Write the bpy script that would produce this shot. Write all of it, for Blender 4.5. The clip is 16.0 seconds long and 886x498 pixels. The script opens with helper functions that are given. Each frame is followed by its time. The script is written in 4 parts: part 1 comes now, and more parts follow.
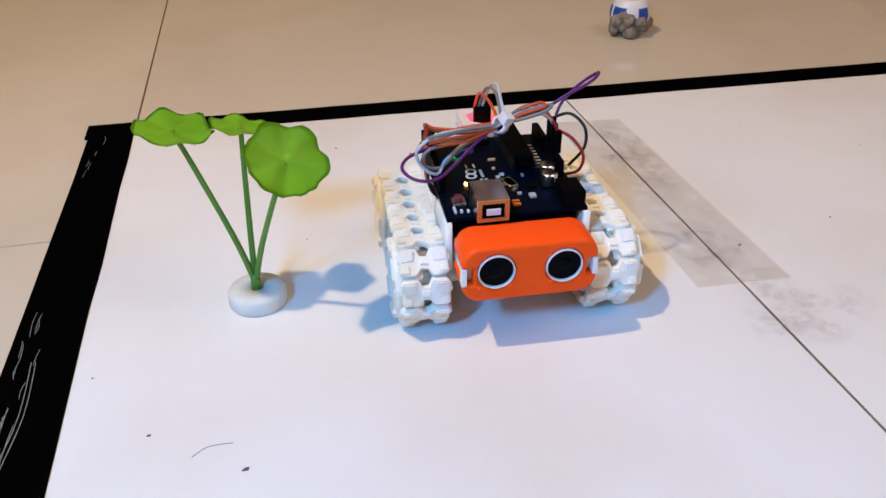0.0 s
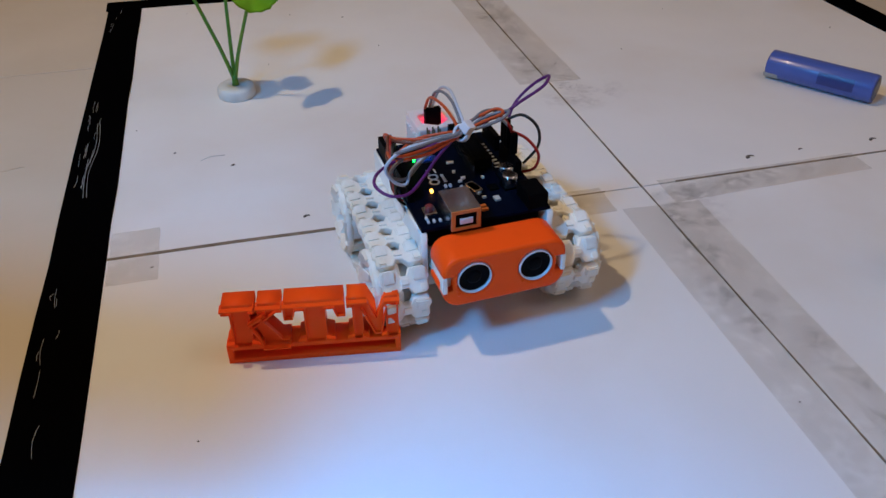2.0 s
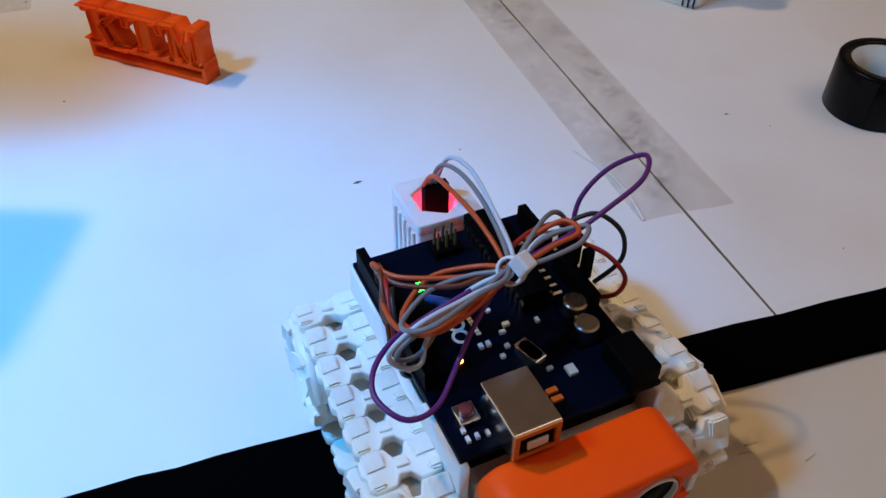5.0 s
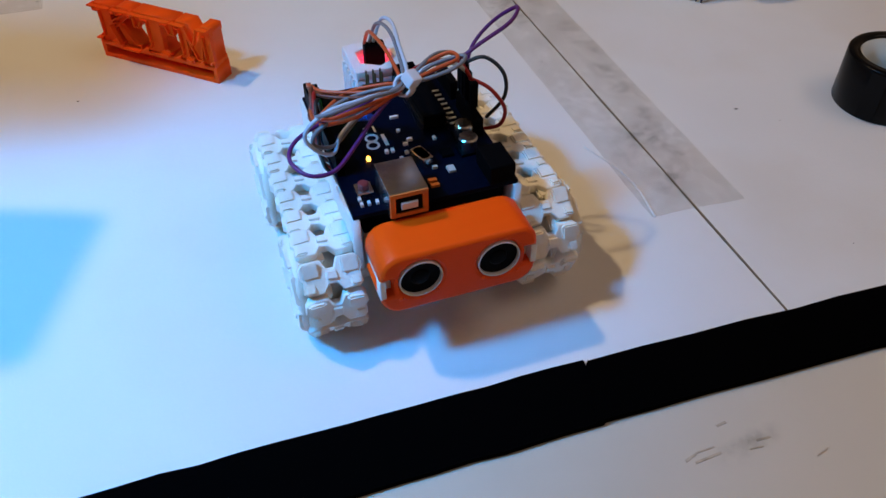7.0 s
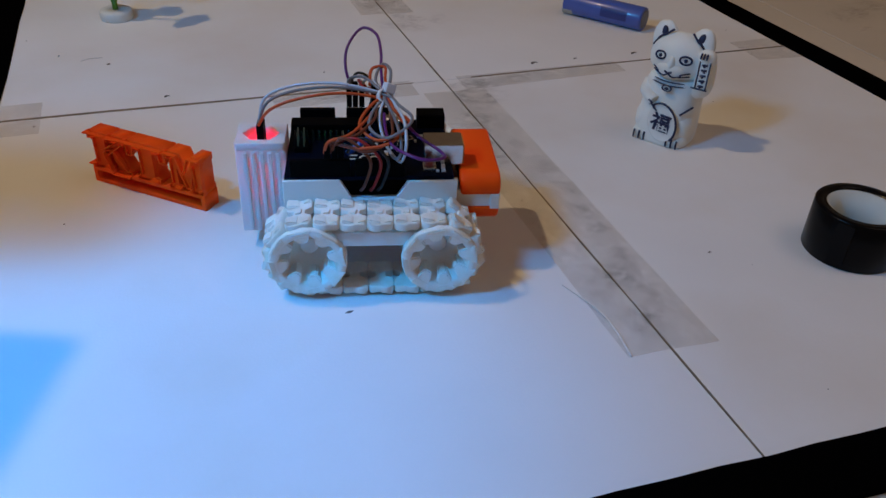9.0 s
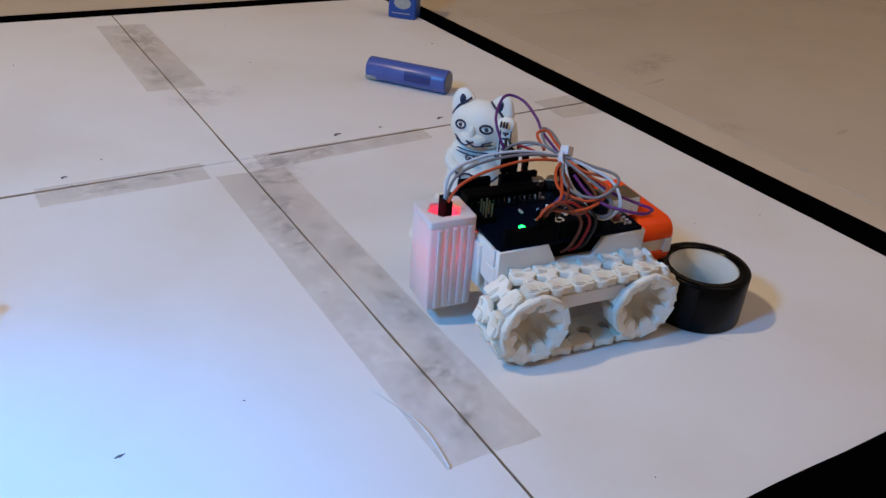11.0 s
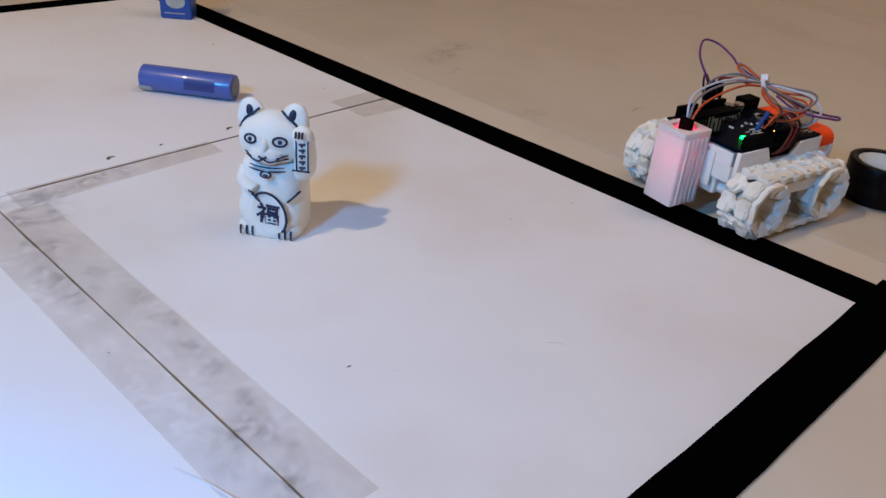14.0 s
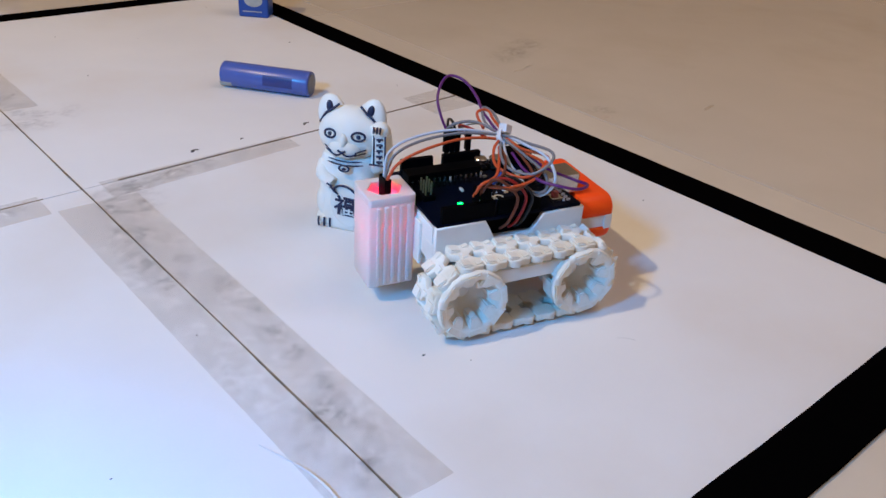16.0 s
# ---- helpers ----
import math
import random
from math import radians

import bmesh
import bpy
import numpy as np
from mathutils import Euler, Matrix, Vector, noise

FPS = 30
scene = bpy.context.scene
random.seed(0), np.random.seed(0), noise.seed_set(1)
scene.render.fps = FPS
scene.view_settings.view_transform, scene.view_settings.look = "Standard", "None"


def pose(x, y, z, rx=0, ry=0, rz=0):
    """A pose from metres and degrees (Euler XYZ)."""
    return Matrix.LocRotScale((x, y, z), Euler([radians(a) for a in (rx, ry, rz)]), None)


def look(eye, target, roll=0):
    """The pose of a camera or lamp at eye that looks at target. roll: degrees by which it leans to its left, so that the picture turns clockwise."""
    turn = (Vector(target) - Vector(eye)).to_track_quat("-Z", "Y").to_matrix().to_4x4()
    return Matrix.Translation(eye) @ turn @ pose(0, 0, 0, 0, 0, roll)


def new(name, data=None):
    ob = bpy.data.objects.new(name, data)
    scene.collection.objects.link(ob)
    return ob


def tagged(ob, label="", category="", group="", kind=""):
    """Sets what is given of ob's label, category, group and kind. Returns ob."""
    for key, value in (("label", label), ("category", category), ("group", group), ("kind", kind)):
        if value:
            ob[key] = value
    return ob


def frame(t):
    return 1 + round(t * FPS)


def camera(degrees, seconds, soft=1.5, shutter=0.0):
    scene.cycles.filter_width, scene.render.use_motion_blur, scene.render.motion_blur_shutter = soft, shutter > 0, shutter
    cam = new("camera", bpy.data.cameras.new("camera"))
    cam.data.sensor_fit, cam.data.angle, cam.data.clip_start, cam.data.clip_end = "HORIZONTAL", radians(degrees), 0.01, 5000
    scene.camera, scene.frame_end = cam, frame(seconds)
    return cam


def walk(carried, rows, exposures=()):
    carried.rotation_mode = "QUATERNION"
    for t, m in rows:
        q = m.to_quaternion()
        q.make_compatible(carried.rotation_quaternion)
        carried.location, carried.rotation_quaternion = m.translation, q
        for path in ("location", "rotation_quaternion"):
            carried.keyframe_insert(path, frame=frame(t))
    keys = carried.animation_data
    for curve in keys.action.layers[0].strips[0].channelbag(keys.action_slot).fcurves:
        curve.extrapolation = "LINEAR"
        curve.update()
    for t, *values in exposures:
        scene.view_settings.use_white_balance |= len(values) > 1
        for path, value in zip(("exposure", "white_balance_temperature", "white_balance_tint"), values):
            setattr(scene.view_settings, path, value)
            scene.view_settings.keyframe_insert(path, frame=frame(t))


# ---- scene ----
cam = camera(57.7, 16.0)
PATH = [
    (0, (-0.183, -0.109, 0.192), (0.185, 1.55, -0.862), -0.4),
    (0.5, (-0.188, -0.167, 0.212), (0.22, 1.463, -0.873), 0.7),
    (1, (-0.193, -0.235, 0.23), (0.219, 1.381, -0.875), 0.4),
    (1.5, (-0.191, -0.281, 0.23), (0.217, 1.323, -0.894), -0.0),
    (2, (-0.189, -0.323, 0.219), (0.212, 1.253, -0.944), -0.3),
    (2.5, (-0.18, -0.366, 0.207), (0.233, 1.179, -0.993), -0.2),
    (3, (-0.169, -0.39, 0.197), (0.278, 1.1, -1.06), 0.9),
    (3.5, (-0.169, -0.422, 0.187), (0.278, 1.025, -1.12), 0.9),
    (4, (-0.168, -0.458, 0.198), (0.313, 0.946, -1.144), 1.4),
    (6.4, (-0.169, -0.47, 0.202), (0.321, 0.906, -1.164), 0.4),
    (7, (-0.171, -0.467, 0.204), (0.307, 0.905, -1.17), 0.1),
    (7.5, (-0.171, -0.469, 0.204), (0.301, 0.923, -1.153), 0.1),
    (8, (-0.173, -0.468, 0.205), (0.312, 0.967, -1.1), 0.4),
    (8.5, (-0.175, -0.467, 0.205), (0.347, 1.02, -1.026), 1.4),
    (9, (-0.17, -0.467, 0.208), (0.411, 1.077, -0.923), 2.7),
    (9.5, (-0.167, -0.467, 0.209), (0.472, 1.118, -0.83), 3.6),
    (10, (-0.158, -0.461, 0.211), (0.572, 1.104, -0.798), 4.0),
    (12.5, (-0.113, -0.415, 0.2), (1.082, 0.82, -0.823), 4.9),
    (13, (-0.111, -0.413, 0.201), (1.132, 0.784, -0.811), 5.1),
    (13.5, (-0.11, -0.412, 0.201), (1.169, 0.757, -0.797), 5.3),
    (14, (-0.11, -0.412, 0.202), (1.181, 0.745, -0.796), 5.1),
    (14.5, (-0.111, -0.411, 0.202), (1.179, 0.744, -0.798), 5.0),
    (15, (-0.113, -0.411, 0.202), (1.163, 0.758, -0.801), 4.7),
    (15.5, (-0.114, -0.41, 0.202), (1.139, 0.783, -0.802), 4.4),
    (16, (-0.12, -0.413, 0.204), (1.063, 0.842, -0.809), 3.8),
]
walk(cam, [(t, look(eye, target, roll)) for t, eye, target, roll in PATH],
     exposures=((0, -0.36, 5300, 10), (1, -0.5, 5250, 10), (1.5, -0.7, 5230, 10), (2, -1.22, 5230, 10), (2.5, -1.77, 5300, 10), (3, -1.94, 5400, 10), (3.5, -1.87, 5550, 10), (4, -1.42, 5720, 10), (6.4, -1.18, 5720, 10), (7, -1.27, 5720, 10), (7.5, -1.66, 5650, 10), (8, -1.79, 5550, 10), (9, -1.71, 5450, 10), (10, -1.4, 5320, 10), (10.2, -1.3, 5320, 10), (12.4, -0.74, 5160, 10), (15, -0.64, 5130, 10), (16, -0.56, 5130, 10)))

# ---- light ----
world = bpy.data.worlds.new("room_air")
scene.world = world
world.use_nodes = True
world.node_tree.nodes["Background"].inputs[0].default_value = (0.9, 0.93, 1.0, 1)
world.node_tree.nodes["Background"].inputs[1].default_value = 0.02


def lamp(name, kind, at, target, power, color, size=0.05, spread=None):
    data = bpy.data.lights.new(name, kind)
    data.energy, data.color = power, color
    if kind == "AREA":
        data.shape, data.size = "DISK", size
    else:
        data.shadow_soft_size = size
    if kind == "SPOT":
        data.spot_size, data.spot_blend = radians(spread), 1.0
    ob = new(name, data)
    ob.matrix_world = look(at, target)
    return ob


lamp("wall_lamp_light", "AREA", (-0.72, 0.10, 1.2), (0, 0, 0), 17.0, (1.0, 0.66, 0.30), 0.05)
# added broad fill without a fitting, brightens the right and near side
lamp("soft_fill_light", "AREA", (1.0, -0.60, 1.9), (0.85, -0.50, 0), 15.0, (1.0, 0.70, 0.50), 1.1)
glow = lamp("blue_lamp_glow", "AREA", (-0.50, -0.28, 0.50), (0.0, -0.05, 0), 4.6, (0.14, 0.52, 1.0), 0.11)
glow.data.spread = radians(165)
beam = lamp("blue_lamp_beam", "SPOT", (-0.497, -0.28, 0.495), (-0.225, -0.270, 0), 32.0, (0.0, 0.36, 1.0), 0.03, 36)
beam.data.spot_blend = 0.9

# ---- materials ----


def material(name, color, rough=0.5, metal=0.0, grain=0.0, scale=60.0, bump=0.0, bump_scale=200.0, emit=0.0, spec=0.5,
             tint=None, blotch=0.0, blotch_scale=6.0, random_tone=0.0, coat=0.0, translucent=0.0):
    """A surface with grain at two scales, an optional stain tint, relief and tone that varies from piece to piece."""
    m = bpy.data.materials.new(name)
    m.use_nodes = True
    n, l = m.node_tree.nodes, m.node_tree.links
    b = n["Principled BSDF"]
    b.inputs["Roughness"].default_value, b.inputs["Metallic"].default_value = rough, metal
    b.inputs["Specular IOR Level"].default_value = spec
    b.inputs["Coat Weight"].default_value = coat
    b.inputs["Base Color"].default_value = (*color, 1)
    coords = n.new("ShaderNodeTexCoord")
    out = None

    def noise_tex(s, detail=4):
        t = n.new("ShaderNodeTexNoise")
        t.inputs["Scale"].default_value, t.inputs["Detail"].default_value = s, detail
        l.new(coords.outputs["Object"], t.inputs["Vector"])
        return t.outputs["Fac"]

    def ramp(fac, lo, hi):
        r = n.new("ShaderNodeMapRange")
        r.inputs["From Min"].default_value, r.inputs["From Max"].default_value = lo, hi
        l.new(fac, r.inputs["Value"])
        return r.outputs["Result"]

    def mix(fac, a, b_):
        x = n.new("ShaderNodeMix")
        x.data_type = "RGBA"
        l.new(fac, x.inputs["Factor"])
        for socket, v in ((x.inputs["A"], a), (x.inputs["B"], b_)):
            if isinstance(v, tuple):
                socket.default_value = (*v[:3], 1)
            else:
                l.new(v, socket)
        return x.outputs["Result"]

    dark = tuple(c * (1 - grain) for c in color)
    if grain:
        out = mix(ramp(noise_tex(scale), 0.3, 0.7), dark, color)
    if blotch:
        t = tint or dark
        f = n.new("ShaderNodeMath")
        f.operation = "MULTIPLY"
        f.inputs[1].default_value = blotch
        l.new(ramp(noise_tex(blotch_scale, 6), 0.48, 0.72), f.inputs[0])
        out = mix(f.outputs[0], out or color, t)
    if random_tone:
        info = n.new("ShaderNodeObjectInfo")
        h = n.new("ShaderNodeHueSaturation")
        v = n.new("ShaderNodeMapRange")
        v.inputs["To Min"].default_value, v.inputs["To Max"].default_value = 1 - random_tone, 1 + random_tone
        l.new(info.outputs["Random"], v.inputs["Value"])
        l.new(v.outputs["Result"], h.inputs["Value"])
        if out:
            l.new(out, h.inputs["Color"])
        else:
            h.inputs["Color"].default_value = (*color, 1)
        out = h.outputs["Color"]
    if out:
        l.new(out, b.inputs["Base Color"])
    if bump:
        k = n.new("ShaderNodeBump")
        k.inputs["Strength"].default_value, k.inputs["Distance"].default_value = bump, 0.001
        l.new(noise_tex(bump_scale), k.inputs["Height"])
        l.new(k.outputs["Normal"], b.inputs["Normal"])
    if emit:
        b.inputs["Emission Color"].default_value = (*color, 1)
        b.inputs["Emission Strength"].default_value = emit
    if translucent:
        tr, mx = n.new("ShaderNodeBsdfTranslucent"), n.new("ShaderNodeMixShader")
        tr.inputs["Color"].default_value = (*color, 1)
        mx.inputs["Fac"].default_value = translucent
        l.new(b.outputs[0], mx.inputs[1])
        l.new(tr.outputs[0], mx.inputs[2])
        l.new(mx.outputs[0], n["Material Output"].inputs["Surface"])
    return m


def layered(m):
    """Gives printed plastic its fine layer lines, by a banded bump along z."""
    n, l = m.node_tree.nodes, m.node_tree.links
    w, c, k = n.new("ShaderNodeTexWave"), n.new("ShaderNodeTexCoord"), n.new("ShaderNodeBump")
    w.bands_direction = "Z"
    w.inputs["Scale"].default_value, w.inputs["Distortion"].default_value = 260, 0.6
    k.inputs["Strength"].default_value, k.inputs["Distance"].default_value = 0.10, 0.0002
    l.new(c.outputs["Object"], w.inputs["Vector"])
    l.new(w.outputs["Fac"], k.inputs["Height"])
    l.new(k.outputs["Normal"], n["Principled BSDF"].inputs["Normal"])
    return m


M_paper = material("white_paper", (0.80, 0.79, 0.78), 0.62, grain=0.05, scale=14, bump=0.06, bump_scale=900, tint=(0.62, 0.55, 0.46), blotch=0.6, blotch_scale=7, spec=0.3)
M_tape_black = material("black_tape", (0.0012, 0.0011, 0.0012), 0.42, bump=0.25, bump_scale=60, spec=0.0)
M_tile = material("beige_tile", (0.66, 0.58, 0.46), 0.10, grain=0.08, scale=5, tint=(0.54, 0.46, 0.34), blotch=0.5, blotch_scale=9, random_tone=0.03, spec=0.5)
M_grout = material("grout", (0.30, 0.25, 0.18), 0.9, grain=0.3, scale=120)
M_wall = material("cream_wall", (0.72, 0.64, 0.53), 0.8, grain=0.05, scale=3)
M_white = layered(material("white_printed_plastic", (0.86, 0.84, 0.79), 0.42, grain=0.06, scale=60))
M_track = material("white_track_plastic", (0.89, 0.86, 0.77), 0.5, grain=0.08, scale=160, bump=0.18, bump_scale=500, tint=(0.68, 0.58, 0.38), blotch=0.6, blotch_scale=70, random_tone=0.04)
M_tower = material("translucent_white_plastic", (0.80, 0.79, 0.78), 0.45, translucent=0.17)
M_orange = layered(material("orange_printed_plastic", (0.95, 0.088, 0.0005), 0.42, grain=0.04, spec=0.16, scale=90))
M_pcb = material("dark_blue_circuit_board", (0.0010, 0.0028, 0.0110), 0.42, grain=0.35, scale=500, spec=0.04)
M_black = material("black_plastic", (0.0025, 0.0025, 0.003), 0.5, grain=0.2, scale=300, spec=0.02)
M_silver = material("bright_metal", (0.66, 0.65, 0.63), 0.24, 1.0, grain=0.1, scale=300)
M_dull = material("dull_metal", (0.22, 0.22, 0.25), 0.45, 1.0, grain=0.2, scale=200)
M_gold = material("gold_pin", (0.12, 0.10, 0.05), 0.6)
M_print = material("white_print", (0.7, 0.7, 0.7), 0.5)
M_copper = material("orange_part", (0.55, 0.16, 0.03), 0.4)
M_green = material("green_plastic", (0.06, 0.22, 0.03), 0.5, grain=0.2)
M_redbtn = material("dark_red_button", (0.18, 0.03, 0.03), 0.4)
M_lens = material("sensor_mesh", (0.0015, 0.0015, 0.003), 0.5, grain=0.4, scale=900, spec=0.05)
M_led_red = material("red_light", (1.0, 0.02, 0.06), 0.5, emit=28.0)
M_led_amber = material("amber_light", (1.0, 0.36, 0.03), 0.5, emit=22.0)
M_led_green = material("green_light", (0.08, 1.0, 0.06), 0.5, emit=14.0)
WIRE = {k: material(k + "_wire", c, 0.42, spec=0.4) for k, c in {
    "purple": (0.10, 0.012, 0.13), "orange": (0.50, 0.075, 0.015), "white": (0.52, 0.56, 0.64), "grey": (0.20, 0.19, 0.20),
    "black": (0.008, 0.008, 0.009), "red": (0.30, 0.012, 0.01), "brown": (0.14, 0.035, 0.015)}.items()}
M_leaf = material("green_leaf", (0.35, 0.64, 0.015), 0.4, grain=0.25, scale=50, tint=(0.45, 0.66, 0.05), blotch=0.6, blotch_scale=45, translucent=0.35, bump=0.2, bump_scale=160)
M_stem = material("green_stem", (0.13, 0.28, 0.02), 0.45, grain=0.2, scale=90)
M_foot = material("white_foot", (0.72, 0.72, 0.68), 0.6, grain=0.12, scale=120, bump=0.2, bump_scale=400)
M_cell = material("blue_cell_wrap", (0.075, 0.12, 0.42), 0.32, grain=0.08, scale=90, coat=0.3)
M_cell_dark = material("dark_print", (0.03, 0.045, 0.20), 0.35)
M_label = material("pale_label", (0.45, 0.47, 0.45), 0.5, grain=0.2, scale=200)
M_blue = material("battery_blue", (0.02, 0.07, 0.34), 0.35)
M_bwhite = material("battery_white", (0.72, 0.70, 0.72), 0.35)
M_red = material("battery_red", (0.55, 0.02, 0.02), 0.35)
M_cat = material("white_figurine", (0.86, 0.86, 0.80), 0.55, grain=0.10, scale=90, tint=(0.66, 0.60, 0.44), blotch=0.45, blotch_scale=45, bump=0.15, bump_scale=300)
M_ink = material("dark_blue_paint", (0.012, 0.018, 0.06), 0.5)
M_roll = material("black_tape_roll", (0.003, 0.003, 0.0035), 0.25, grain=0.2, scale=60, spec=0.12)
M_core = material("pale_card_core", (0.62, 0.64, 0.60), 0.7, grain=0.08, scale=90)
M_scuff = material("brown_scuff", (0.54, 0.44, 0.31), 0.4, grain=0.3, scale=300)
M_seam_shade = material("seam_grime", (0.26, 0.20, 0.14), 0.9, grain=0.5, scale=90)
M_smudge = material("pencil_smudge", (0.10, 0.09, 0.08), 0.9)


def clear_tape_material():
    m = bpy.data.materials.new("clear_packing_tape")
    m.use_nodes = True
    n, l = m.node_tree.nodes, m.node_tree.links
    b = n["Principled BSDF"]
    b.inputs["Base Color"].default_value = (0.52, 0.41, 0.27, 1)
    b.inputs["Roughness"].default_value = 0.32
    c, t1, t2 = n.new("ShaderNodeTexCoord"), n.new("ShaderNodeTexNoise"), n.new("ShaderNodeTexNoise")
    t1.inputs["Scale"].default_value, t1.inputs["Detail"].default_value = 55, 8
    t2.inputs["Scale"].default_value, t2.inputs["Detail"].default_value = 240, 5
    add, r = n.new("ShaderNodeMath"), n.new("ShaderNodeMapRange")
    add.operation = "MULTIPLY"
    for t in (t1, t2):
        l.new(c.outputs["Object"], t.inputs["Vector"])
    l.new(t1.outputs["Fac"], add.inputs[0])
    l.new(t2.outputs["Fac"], add.inputs[1])
    r.inputs["From Min"].default_value, r.inputs["From Max"].default_value = 0.20, 0.46
    r.inputs["To Min"].default_value, r.inputs["To Max"].default_value = 0.11, 0.03
    l.new(add.outputs[0], r.inputs["Value"])
    clear, mx = n.new("ShaderNodeBsdfTransparent"), n.new("ShaderNodeMixShader")
    l.new(r.outputs["Result"], mx.inputs["Fac"])
    l.new(clear.outputs[0], mx.inputs[1])
    l.new(b.outputs[0], mx.inputs[2])
    l.new(mx.outputs[0], n["Material Output"].inputs["Surface"])
    return m


M_clear = clear_tape_material()


def dirt_material():
    """Rubbed-in grey-brown dirt: broken by two noises, thinning out towards the rim of its patch."""
    m = bpy.data.materials.new("rubbed_dirt")
    m.use_nodes = True
    n, l = m.node_tree.nodes, m.node_tree.links
    b = n["Principled BSDF"]
    b.inputs["Base Color"].default_value, b.inputs["Roughness"].default_value = (0.12, 0.09, 0.06, 1), 0.8
    c, g = n.new("ShaderNodeTexCoord"), n.new("ShaderNodeNewGeometry")
    rim, soft = n.new("ShaderNodeTexGradient"), n.new("ShaderNodeMapRange")
    rim.gradient_type = "SPHERICAL"
    l.new(c.outputs["Object"], rim.inputs["Vector"])
    soft.inputs["From Max"].default_value = 0.6
    l.new(rim.outputs["Fac"], soft.inputs["Value"])
    out = soft.outputs["Result"]
    for scale, detail, lo, hi, top in ((60, 6, 0.38, 0.70, 1.0), (260, 8, 0.34, 0.66, 0.40)):
        t, r, k = n.new("ShaderNodeTexNoise"), n.new("ShaderNodeMapRange"), n.new("ShaderNodeMath")
        t.inputs["Scale"].default_value, t.inputs["Detail"].default_value = scale, detail
        r.inputs["From Min"].default_value, r.inputs["From Max"].default_value, r.inputs["To Max"].default_value = lo, hi, top
        l.new(g.outputs["Position"], t.inputs["Vector"])
        l.new(t.outputs["Fac"], r.inputs["Value"])
        k.operation = "MULTIPLY"
        l.new(out, k.inputs[0])
        l.new(r.outputs["Result"], k.inputs[1])
        out = k.outputs[0]
    clear, mx = n.new("ShaderNodeBsdfTransparent"), n.new("ShaderNodeMixShader")
    l.new(out, mx.inputs["Fac"])
    l.new(clear.outputs[0], mx.inputs[1])
    l.new(b.outputs[0], mx.inputs[2])
    l.new(mx.outputs[0], n["Material Output"].inputs["Surface"])
    return m


M_dirt = dirt_material()

# ---- mesh helpers ----


def link_mesh(name, bm, mats, parent=None, label="", smooth=False):
    me = bpy.data.meshes.new(name)
    bm.normal_update()
    bm.to_mesh(me)
    bm.free()
    for m in (mats if isinstance(mats, (list, tuple)) else [mats]):
        me.materials.append(m)
    if smooth:
        me.polygons.foreach_set("use_smooth", [True] * len(me.polygons))
    ob = new(name, me)
    if parent:
        ob.parent = parent
    return tagged(ob, label)


def part(name, bm, mat, parent, label="", smooth=False):
    return link_mesh(name, bm, mat, parent, label, smooth)


def thing(name, at, label, category, group="", angle=0.0):
    ob = new(name)
    ob.empty_display_size = 0.02
    ob.matrix_basis = pose(*at, 0, 0, angle)
    return tagged(ob, label, category, group)


def box(bm, lo, hi, bevel=0.0, m=None, mat=0, seg=2):
    """Adds a box from corner lo to corner hi, with rounded edges."""
    lo, hi = Vector(lo), Vector(hi)
    r = bmesh.ops.create_cube(bm, size=1, matrix=(m or Matrix()) @ Matrix.Translation((lo + hi) / 2) @ Matrix.Diagonal((*(hi - lo), 1)))
    faces = list({f for v in r["verts"] for f in v.link_faces})
    if bevel:
        edges = list({e for f in faces for e in f.edges})
        made = bmesh.ops.bevel(bm, geom=edges, offset=bevel, segments=seg, affect="EDGES", profile=0.6)["faces"]
        faces = [f for f in faces if f.is_valid] + made
    for f in faces:
        if f.is_valid:
            f.material_index = mat
    return bm


def boxes(*args, **kw):
    bm = bmesh.new()
    for lo, hi in args:
        box(bm, lo, hi, **kw)
    return bm


def cyl(bm, r1, r2, depth, m, seg=32, bevel=0.0, mat=0):
    """Adds a closed round bar along the local z of m, centred on it."""
    r = bmesh.ops.create_cone(bm, cap_ends=True, segments=seg, radius1=r1, radius2=r2, depth=depth, matrix=m)
    faces = list({f for v in r["verts"] for f in v.link_faces})
    if bevel:
        rim = [e for f in faces if len(f.verts) > 4 for e in f.edges]
        faces = [f for f in faces] + bmesh.ops.bevel(bm, geom=list(set(rim)), offset=bevel, segments=2, affect="EDGES")["faces"]
    for f in faces:
        if f.is_valid:
            f.material_index, f.smooth = mat, len(f.verts) == 4
    return bm


def lathe(bm, profile, m=None, seg=40, mat=0, smooth=True):
    """Turns a closed profile of (radius, height) points round z."""
    rings = []
    for i in range(seg):
        a = 2 * math.pi * i / seg
        rings.append([bm.verts.new((m or Matrix()) @ Vector((r * math.cos(a), r * math.sin(a), z))) for r, z in profile])
    for i in range(seg):
        p, q = rings[i], rings[(i + 1) % seg]
        for k in range(len(profile)):
            j = (k + 1) % len(profile)
            f = bm.faces.new((p[k], q[k], q[j], p[j]))
            f.smooth, f.material_index = smooth, mat
    return bm


def ball(bm, radii, at, m=None, u=24, v=14, mat=0):
    r = bmesh.ops.create_uvsphere(bm, u_segments=u, v_segments=v, radius=1, matrix=(m or Matrix()) @ Matrix.Translation(at) @ Matrix.Diagonal((*radii, 1)))
    for f in {f for w in r["verts"] for f in w.link_faces}:
        f.smooth, f.material_index = True, mat
    return bm


